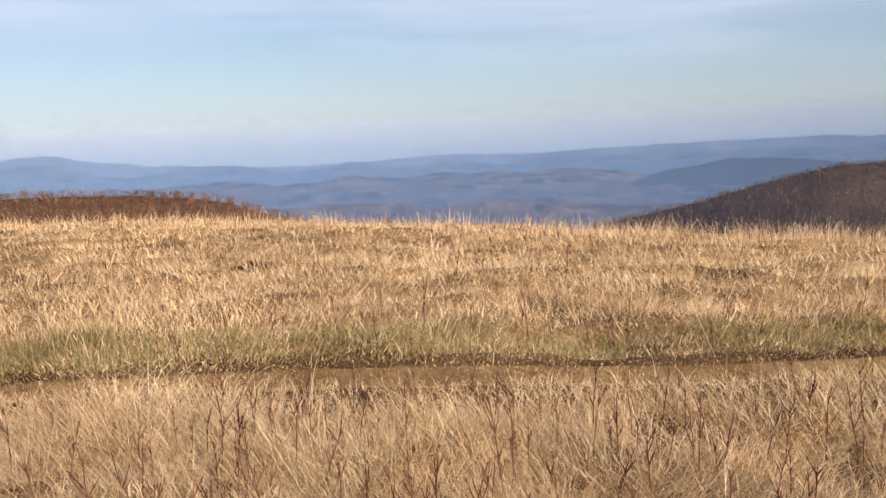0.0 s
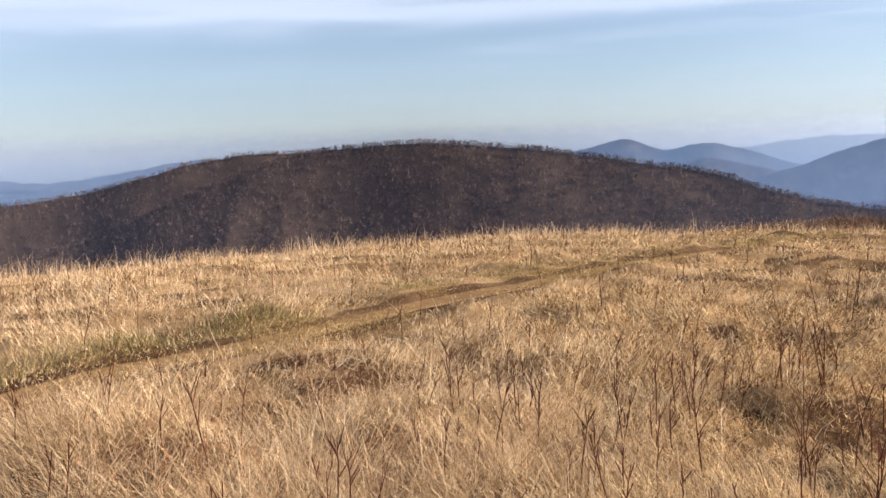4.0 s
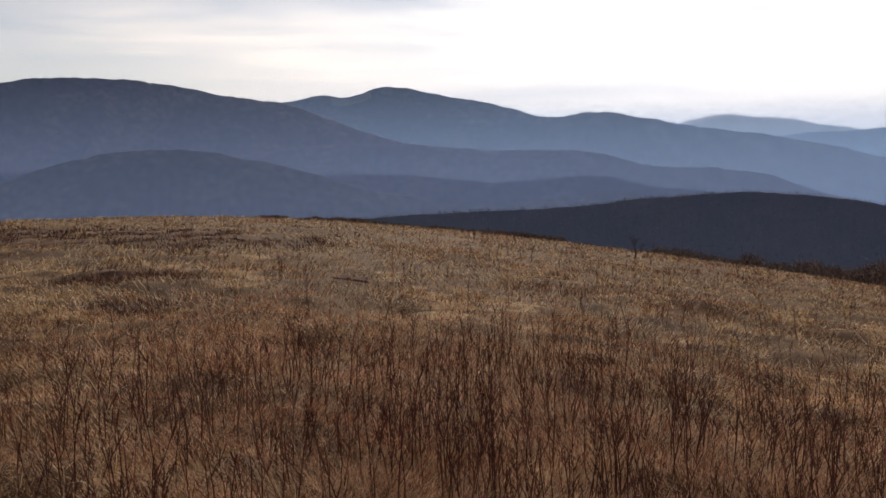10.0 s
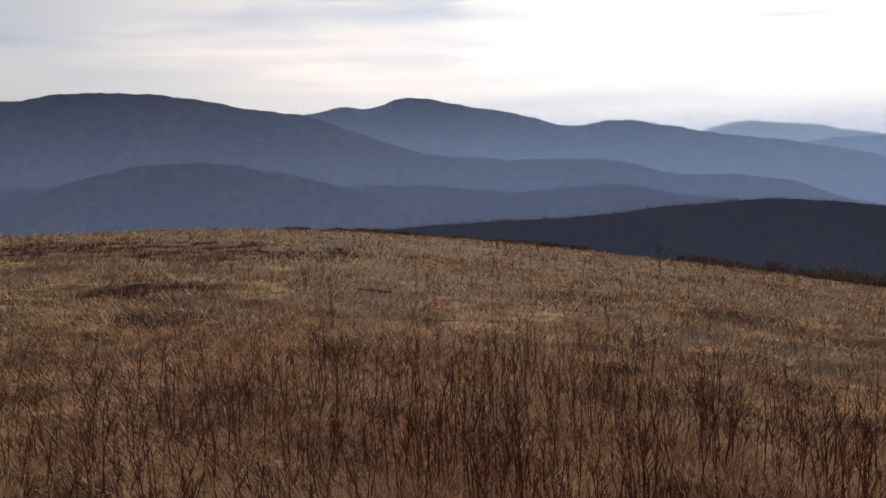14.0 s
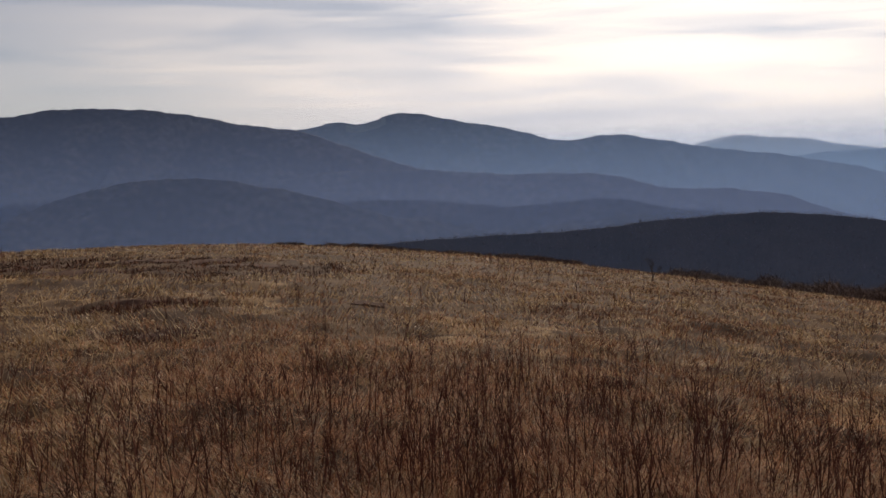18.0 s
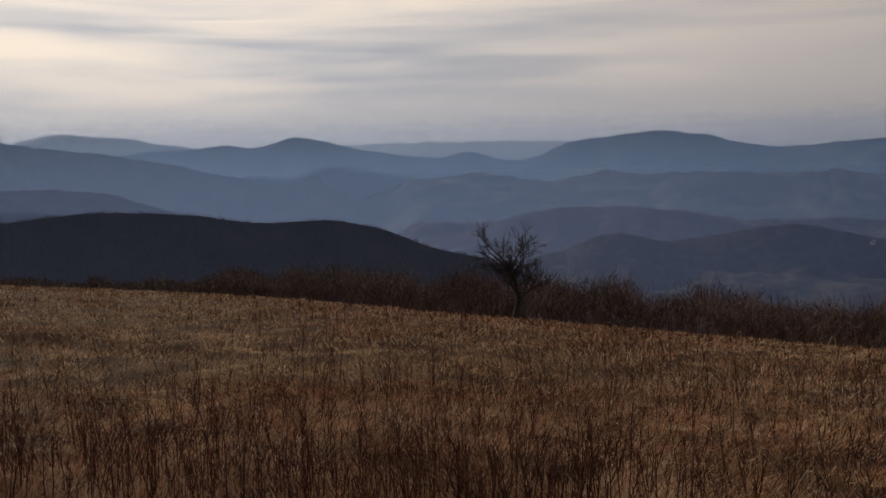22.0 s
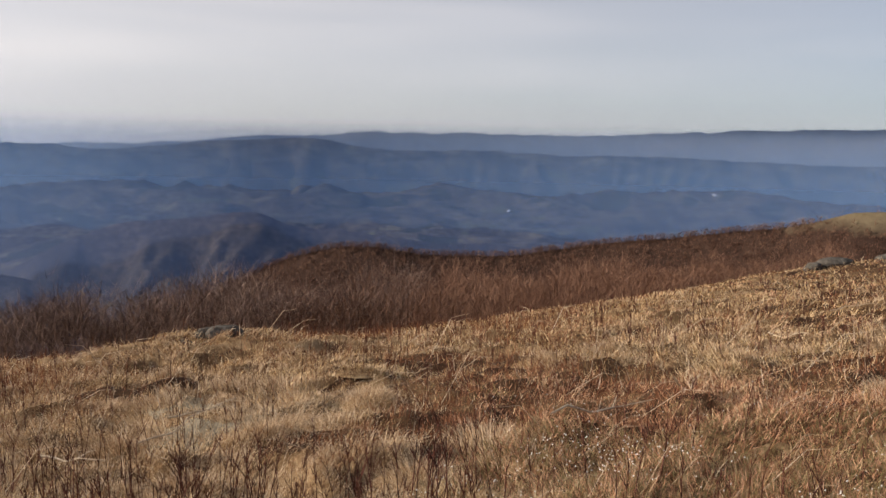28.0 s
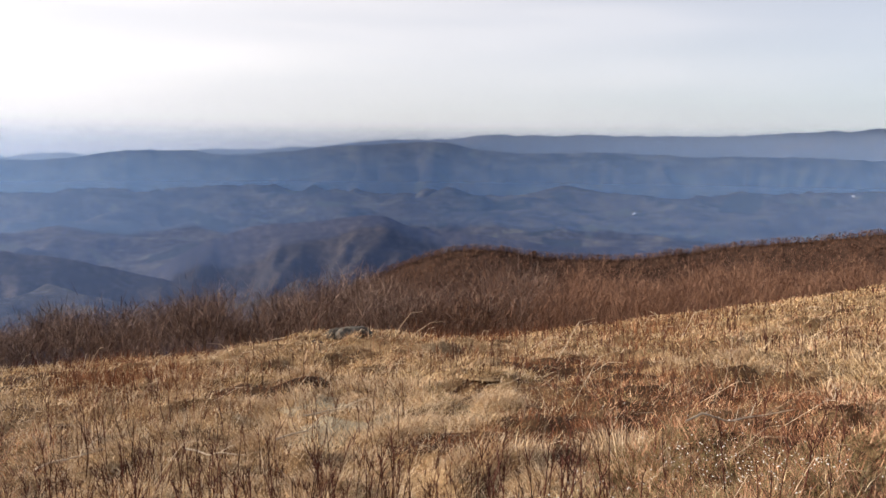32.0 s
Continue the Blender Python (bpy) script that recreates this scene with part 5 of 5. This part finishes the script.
def tube(points, radii, sides=6):
    """A bent tapering round stick through points, with closed ends."""
    v, f = [], []
    pts = [Vector(p) for p in points]
    for i, p in enumerate(pts):
        ax = (pts[min(i + 1, len(pts) - 1)] - pts[max(i - 1, 0)]).normalized()
        u = ax.cross(Vector((0.3, 0.2, 1)) if abs(ax.z) < 0.9 else Vector((1, 0.1, 0))).normalized()
        w = ax.cross(u)
        for k in range(sides):
            an = 2 * math.pi * k / sides
            v.append(p + (u * math.cos(an) + w * math.sin(an)) * radii[i])
    for i in range(len(pts) - 1):
        for k in range(sides):
            n = (k + 1) % sides
            f.append((i * sides + k, i * sides + n, (i + 1) * sides + n, (i + 1) * sides + k))
    return v, f


def grow(tree_rng, start, way, length, radius, depth, out):
    """A limb that forks: adds its rods, from thick to thin, to out."""
    p, w, r = Vector(start), Vector(way).normalized(), radius
    steps = 3
    for i in range(steps):
        w = (w + Vector([tree_rng.uniform(-1, 1) for _ in range(3)]) * 0.28 + Vector((0, 0, 0.06))).normalized()
        q = p + w * (length / steps)
        out.append((p.copy(), q.copy(), r, r * 0.82))
        p, r = q, r * 0.82
        if depth > 0:
            for _ in range(2 if i == steps - 1 else 1):
                side = (w + Vector([tree_rng.uniform(-1, 1) for _ in range(3)]) * 0.95 + Vector((0, 0, 0.15))).normalized()
                grow(tree_rng, p, side, length * tree_rng.uniform(0.5, 0.75), r * 0.62, depth - 1, out)


def rods_of(list_of):
    arr = [np.array([tuple(q[i]) for q in list_of]) for i in (0, 1)]
    return rods(arr[0], arr[1], np.array([q[2] for q in list_of]), np.array([q[3] for q in list_of]))


def bare_tree(a, d, high, spread, seed, name, label, limbs=7):
    """A small leafless tree: crooked trunk, limbs, and a spray of twigs on each limb."""
    r = random.Random(seed)
    root = new(name)
    root.empty_display_size = 0.2
    root.location = spot(a, d, -0.03)
    tagged(root, label, "tree")
    # across: unit vector to the viewer's right
    ar = radians(a)
    across = Vector((math.cos(ar), -math.sin(ar), 0))
    knots = [Vector((0, 0, 0)), across * 0.03 * high + Vector((0, 0, 0.14 * high)), across * 0.05 * high + Vector((0, 0, 0.28 * high)), across * 0.01 * high + Vector((0, 0, 0.45 * high)), across * -0.05 * high + Vector((0, 0, 0.62 * high))]
    v, f = tube(knots, [0.042 * high, 0.032 * high, 0.028 * high, 0.020 * high, 0.012 * high], 8)
    part("trunk", v, f, M_bark, root, smooth_shade=True)
    for i in range(limbs):
        t = 0.42 + 0.58 * i / (limbs - 1)
        k = min(int(t * 4), 3)
        at = knots[k].lerp(knots[k + 1], t * 4 - k)
        lean = (-1 if i % 2 else 1) * r.uniform(0.5, 1.1) + (0.25 if t < 0.7 else -0.15)
        deep = Vector((math.sin(ar), math.cos(ar), 0)) * r.uniform(-0.7, 0.7)
        way = across * lean * spread + deep * spread + Vector((0, 0, r.uniform(0.45, 1.0)))
        sprigs = []
        grow(r, at, way, high * r.uniform(0.20, 0.28), 0.011 * high, 3, sprigs)
        thick = [q for q in sprigs if q[2] > 0.0035 * high]
        thin = [(q[0], q[1], max(q[2], 0.0025 * high), max(q[3], 0.0019 * high)) for q in sprigs if q[2] <= 0.0035 * high]
        limb = part("limb", *rods_of(thick), M_bark, root)
        tagged(part("twig_spray", *rods_of(thin), M_bark, limb, "fine dark leafless twigs"), kind="stuff")
    return root


bare_tree(219.45, 30.0, 3.05, 1.1, 11, "gnarled_tree", "small gnarled leafless tree standing alone at the brow", 20)
bare_tree(188.1, 33.0, 0.9, 0.6, 5, "sapling", "small leafless sapling at the edge of the bald", 4)


def boulder(a, d, size, seed, label, sink=0.34, material=None):
    """An uneven weathered stone, half sunk in the turf."""
    bm = bmesh.new()
    bmesh.ops.create_icosphere(bm, subdivisions=3, radius=1.0)
    o = Vector((seed * 3.1, seed * 1.7, 0))
    for v in bm.verts:
        n1, n2 = noise.noise(v.co * 1.1 + o), noise.noise(v.co * 3.2 + o)
        v.co *= 1 + 0.30 * n1 + 0.10 * n2
        v.co.z = min(v.co.z, 0.9 + 0.1 * n2)
        v.co = Vector((v.co.x * size[0] / 2, v.co.y * size[1] / 2, v.co.z * size[2] / 2))
    me = bpy.data.meshes.new("boulder")
    bm.to_mesh(me)
    bm.free()
    me.materials.append(material or M_rock)
    ob = new("boulder", me)
    ob.location = spot(a, d, size[2] * (0.5 - sink))
    ob.rotation_euler = (0, 0, -radians(a) + 0.2 * seed)
    return tagged(ob, label, "rock", group="boulders on the bald")


boulder(266.6, 18.2, (0.70, 0.5, 0.42), 1, "grey lichen-covered boulder on a low mound")
boulder(265.7, 18.4, (0.5, 0.4, 0.26), 2, "low pale stone beside the boulder on the mound")
boulder(264.4, 17.8, (0.34, 0.3, 0.18), 3, "small pale stone sunk in the grass mound")
boulder(302.2, 37.0, (1.6, 0.9, 0.6), 4, "dark flat rock at the brow of the bald")
boulder(305.2, 38.0, (1.7, 0.9, 0.5), 5, "dark flat rock half hidden by grass at the brow")
boulder(301.0, 36.0, (0.8, 0.6, 0.4), 6, "small grey rock beside flat rocks at the brow")


def slab(a, d, wide, deep, seed, name, label, category, group, material, lift):
    """A bare patch in the turf with a ragged outline."""
    k = 44
    an = np.linspace(0, 2 * np.pi, k, endpoint=False)
    edge = 1 + 0.75 * (fbm(np.cos(an) * 1.5 + seed * 5, np.sin(an) * 1.5 + seed * 5, 3, seed) - 0.5) * 2
    c = spot(a, d)
    ar = radians(a)
    rows = []
    for q in (0.0, 0.2, 0.4, 0.6, 0.78, 0.92, 1.0):
        lx, ly = np.sin(an) * edge * q * wide / 2, np.cos(an) * edge * q * deep / 2
        x, y = c.x + lx * math.cos(ar) + ly * math.sin(ar), c.y - lx * math.sin(ar) + ly * math.cos(ar)
        rows.append(np.stack([x, y, land(x, y) + (lift if q < 0.9 else -0.03)], -1))
    ob = mesh_object(name, np.stack(rows, 1).reshape(-1, 3), grid_faces(k, len(rows), True), material, smooth_shade=True)
    return tagged(ob, label, category, group=group)


for i, q in enumerate(MOSSY):
    slab(*q, i + 1, "moss_patch", "bare patch of grey-tan moss and lichen between tussocks", "moss", "moss patches on the turf", M_moss, 0.015)
for i, q in enumerate(PEATY):
    slab(*q, i + 11, "peat_patch", "dark bare peaty hollow in the winter turf", "bare soil", "peat patches on the turf", M_peat, 0.02)


def fallen_branch(a, d, length, bearing, seed, label, thick=0.0095, lift=0.12):
    """A bleached kinked stick lying in the grass, with a side twig."""
    r = random.Random(seed)
    c = spot(a, d, lift)
    w = Vector((math.sin(radians(bearing)), math.cos(radians(bearing)), 0))
    pts, p = [], c - w * length / 2
    n = 6
    for i in range(n):
        q = Vector((p.x, p.y, max(float(land(p.x, p.y)) + lift, p.z)))
        pts.append(q + Vector((0, 0, r.uniform(-0.015, 0.03))))
        w2 = Matrix.Rotation(r.uniform(-0.35, 0.35), 3, "Z") @ w
        p = p + w2 * length / (n - 1)
    root = new("fallen_branch")
    root.location = pts[0]
    tagged(root, label, "branch", group="fallen branches on the turf")
    local = [q - pts[0] for q in pts]
    v, f = tube(local, [thick * (1 - 0.12 * i) for i in range(n)], 6)
    part("stem", v, f, M_pale, root, smooth_shade=True)
    tw = Matrix.Rotation(0.6, 3, "Z") @ w
    v, f = tube([local[3], local[3] + tw * length * 0.14 + Vector((0, 0, 0.04)), local[3] + tw * length * 0.24 + Vector((0, 0, 0.05))], [thick * 0.5, thick * 0.4, thick * 0.2], 5)
    part("twig", v, f, M_pale, root, smooth_shade=True)


for q in ((289.2, 8.15, 1.2, 333, 1, "bleached kinked stick lying on low grass"),
          (306.7, 8.6, 0.5, 77, 2, "bleached stick lying on rust-brown grass"),
          (293.9, 9.7, 0.7, 314, 3, "short bleached stick on the tussocks"),
          (263.6, 8.6, 1.1, 285, 4, "pale forked branch leaning beside a moss patch"),
          (266.0, 9.3, 0.9, 320, 5, "pale thin branch lying over a moss patch"),
          (258.7, 7.6, 0.5, 16, 6, "pale stick in the grass"),
          (250.8, 7.9, 0.6, 300, 7, "pale dead branch among weed stalks"),
          (303.0, 17.0, 1.0, 350, 8, "bleached bent stem at the brow"),
          (299.5, 13.6, 0.8, 80, 9, "bleached bent stem on the turf"),
          (127.8, 6.9, 0.3, 60, 10, "pale broken stalk in the grass")):
    fallen_branch(*q)

# grass tussocks that stand out from the turf, each a thing of its own
TUSSOCKS = []
for kind in range(5):
    q = np.random.default_rng(90 + kind)
    wide, tall = 0.20 + 0.035 * kind, 0.11 + 0.015 * kind
    rr, an = np.meshgrid(np.linspace(0, 1, 7), np.linspace(0, 2 * np.pi, 18, endpoint=False))
    edge = 1 + 0.25 * (fbm(np.cos(an) * 1.4 + kind * 7, np.sin(an) * 1.4, 3, kind) - 0.5) * 2
    dome = np.stack([np.cos(an) * rr * edge * wide, np.sin(an) * rr * edge * wide, 0.5 * tall * (1 - rr ** 2.4) - 0.05], -1)
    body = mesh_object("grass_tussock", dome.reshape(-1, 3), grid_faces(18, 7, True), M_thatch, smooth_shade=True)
    tagged(body, ("domed tussock of pale dry grass with drooping blades", "rounded straw-coloured grass tussock with dark underside")[kind % 2], "tussock", group="grass tussocks on the turf")
    n = 950
    ra, aa = np.sqrt(q.random(n)) * 0.95, q.uniform(0, 2 * np.pi, n)
    foot = np.stack([np.cos(aa) * ra * wide, np.sin(aa) * ra * wide, 0.5 * tall * (1 - ra ** 2.4) - 0.06], -1)
    lean = np.where(q.random(n) < 0.65, np.pi / 2 - aa, 0.8 + q.normal(0, 0.5, n)) + q.normal(0, 0.35, n)
    hair = strips("tuft", foot, lean, q.uniform(0.15, 0.7, n) + 0.6 * ra, q.uniform(0.3, 1.1, n), q.uniform(0.07, 0.19, n), q.uniform(0.003, 0.0055, n), M_mat if kind == 2 else M_straw, face=q.uniform(0, 6.28, n))
    hair.parent = body
    tagged(hair, kind="stuff")
    TUSSOCKS.append(body)
places = [(261.2, 12.2), (262.2, 12.1), (260.4, 12.3), (263.2, 10.8), (266.9, 10.8), (267.9, 10.6), (226.0, 5.3)]
tr = random.Random(17)
while len(places) < 56:
    a, d = tr.uniform(260, 307), tr.uniform(5.2, 13.0)
    if all(math.hypot((a - b) * d / 57.3, d - e) > 0.55 for b, e in places) and not (a > 283 and d < 9.5) and float(dead_patch(*ring(np.array([a]), np.array([d])))[0]) < 0.25:
        places.append((a, d))
for i, (a, d) in enumerate(places):
    p, size = spot(a, d), tr.uniform(0.75, 1.25)
    m = pose(p.x, p.y, p.z, 0, 0, tr.uniform(0, 360)) @ Matrix.Diagonal((size, size, size * tr.uniform(0.8, 1.2), 1))
    if i < len(TUSSOCKS):
        TUSSOCKS[i].matrix_basis = m
    else:
        copy_thing(TUSSOCKS[i % len(TUSSOCKS)], m)

# weed stalks near the camera, each a thing of its own
STALK_KINDS = []
for kind in range(6):
    r = random.Random(40 + kind)
    h = 0.36 + 0.06 * kind
    pts, p, w = [], Vector((0, 0, -0.03)), Vector((r.uniform(-0.1, 0.1), r.uniform(-0.1, 0.1), 1))
    for i in range(5):
        pts.append(p.copy())
        w = (w + Vector((r.uniform(-0.12, 0.12), r.uniform(-0.12, 0.12), 0.1))).normalized()
        p = p + w * h / 4
    v, f = tube(pts, [0.0056, 0.0050, 0.0042, 0.0034, 0.0022], 5)
    stalk = mesh_object("weed_stalk", v, f, M_stalk, smooth_shade=True)
    tagged(stalk, ("dark upright dead weed stalk with few twigs", "dark branched dead weed stalk in dry grass")[kind % 2], "weed stalk", group="weed stalks on the bald")
    for b in range(2 + kind % 3):
        j = 1 + b % 3
        at = pts[j].lerp(pts[j + 1], r.random())
        an = r.uniform(0, 6.28)
        o = Vector((math.cos(an), math.sin(an), 0))
        ln = h * r.uniform(0.22, 0.4)
        v, f = tube([at, at + o * ln * 0.3 + Vector((0, 0, ln * 0.45)), at + o * ln * 0.42 + Vector((0, 0, ln))], [0.0032, 0.0027, 0.0015], 4)
        part("twig", v, f, M_stalk, stalk)
    STALK_KINDS.append(stalk)
sx, sy, sa, sd = scatter(1500, 3.4, 6.5)
take = (rng.random(len(sx)) < 0.05 + 0.42 * between(sa, 140, 262, 14) + 0.06 * between(sa, 20, 130, 10)) & (np.abs(path_gap(sx, sy)) > 0.4)
sx, sy = sx[take][:270], sy[take][:270]
for i in range(len(sx)):
    spot_z = float(land(sx[i], sy[i]))
    tall = 0.62 if azimuth(sx[i], sy[i]) < 140 else 0.9
    m = pose(float(sx[i]), float(sy[i]), spot_z, 0, 0, float(rng.uniform(0, 360))) @ Matrix.Diagonal((tall, tall, tall, 1))
    if i < len(STALK_KINDS):
        STALK_KINDS[i].matrix_basis = m
    else:
        copy_thing(STALK_KINDS[i % len(STALK_KINDS)], m)

# small white everlasting flower heads among low plants
x, y, a, d = scatter(15000, 3.4, 10.0, 278, 314)
keep = rng.random(len(x)) < (0.12 + 0.30 * between(a, 286, 306, 4) * between(d, 5.2, 8.0, 1.0)) * smooth(0.46, 0.64, fbm(x / 0.9, y / 0.9, 3, 71)) * (1 - 0.7 * smooth(6, 10, d))
x, y = x[keep], y[keep]
n = len(x)
top = np.stack([x, y, land(x, y) + rng.uniform(0.07, 0.17, n)], -1)
rad = rng.uniform(0.003, 0.0075, n)
o = np.array([[1, 0, 0], [0, 1, 0], [-1, 0, 0], [0, -1, 0], [0, 0, 0.8], [0, 0, -0.8]])
v = (top[:, None] + o[None] * rad[:, None, None]).reshape(-1, 3)
tri = np.array([[0, 1, 4], [1, 2, 4], [2, 3, 4], [3, 0, 4], [1, 0, 5], [2, 1, 5], [3, 2, 5], [0, 3, 5]])
tagged(mesh_object("flower_heads", v, (np.arange(n)[:, None, None] * 6 + tri).reshape(-1, 3), M_flower), "tiny white dried flower heads among low grass", "flowers", kind="stuff")


# farmsteads far below in the valleys
M_wall = shade("white_boards", [(0.42, 0.41, 0.39), (0.50, 0.49, 0.47), (0.58, 0.57, 0.54)], 0.3, 0.8, 0, 3.0)
M_roof = shade("metal_roof", [(0.20, 0.20, 0.21), (0.30, 0.30, 0.31), (0.42, 0.42, 0.43)], 0.3, 0.5, 0, 3.0)


def farmhouse(slope, a, el, size, turn):
    """A small gabled farm building standing on a far slope."""
    grid, u = SLOPES[slope]
    front = grid[:, u <= 0.97].reshape(-1, 3)
    away = np.hypot(front[:, 0], front[:, 1])
    miss = np.abs(azimuth(front[:, 0], front[:, 1]) - a) + np.abs(np.degrees(np.arctan2(front[:, 2] - EYE, away)) - el)
    p = front[int(np.argmin(miss))]
    w, l, h = size
    root = new("farm_building")
    root.matrix_basis = pose(float(p[0]), float(p[1]), float(p[2]) - 1.5, 0, 0, turn)
    tagged(root, "white farm building with a grey roof in the valley", "building", group="farm buildings in the valley")
    v = [(x, y, z) for z in (0, h + 1.5) for x, y in ((-l, -w), (l, -w), (l, w), (-l, w))] + [(-l, 0, h + 1.5 + w * 0.7), (l, 0, h + 1.5 + w * 0.7)]
    part("wall", v, np.array([(0, 1, 5, 4), (2, 3, 7, 6), (1, 2, 6, 5), (3, 0, 4, 7)]), M_wall, root)
    o = 0.5
    e = h + 1.5
    part("roof", [(-l - o, -w - o, e - 0.2), (l + o, -w - o, e - 0.2), (l + o, 0, e + w * 0.75), (-l - o, 0, e + w * 0.75), (-l - o, w + o, e - 0.2), (l + o, w + o, e - 0.2), (-l - o, -w - o, e), (l + o, -w - o, e), (l + o, 0, e + 0.3 + w * 0.75), (-l - o, 0, e + 0.3 + w * 0.75), (-l - o, w + o, e), (l + o, w + o, e)],
         np.array([(0, 3, 2, 1), (3, 4, 5, 2), (6, 7, 8, 9), (9, 8, 11, 10), (0, 1, 7, 6), (4, 10, 11, 5)]), M_roof, root)
    for end, name in ((-l, "gable"), (l, "gable")):
        part(name, [(end, -w, e - 0.05), (end, w, e - 0.05), (end, 0, e + w * 0.7), (end * 0.97, 0, e + w * 0.7)], np.array([(0, 1, 2), (1, 0, 3)]), M_wall, root)


for q in (("valley_hills", 240.0, -5.9, (3, 5, 3), 20), ("valley_ridge", 261.2, -4.4, (4, 8, 3), 70), ("valley_ridge", 260.2, -4.6, (3, 5, 3), 120), ("valley_country", 295.6, -2.3, (3, 6, 2.4), 30),
          ("valley_country", 299.0, -2.1, (2.5, 4.5, 2), 60), ("valley_country", 283.5, -3.6, (3, 5, 3), 10), ("north_country", 51.0, -2.9, (3, 6, 3), 40)):
    farmhouse(*q)
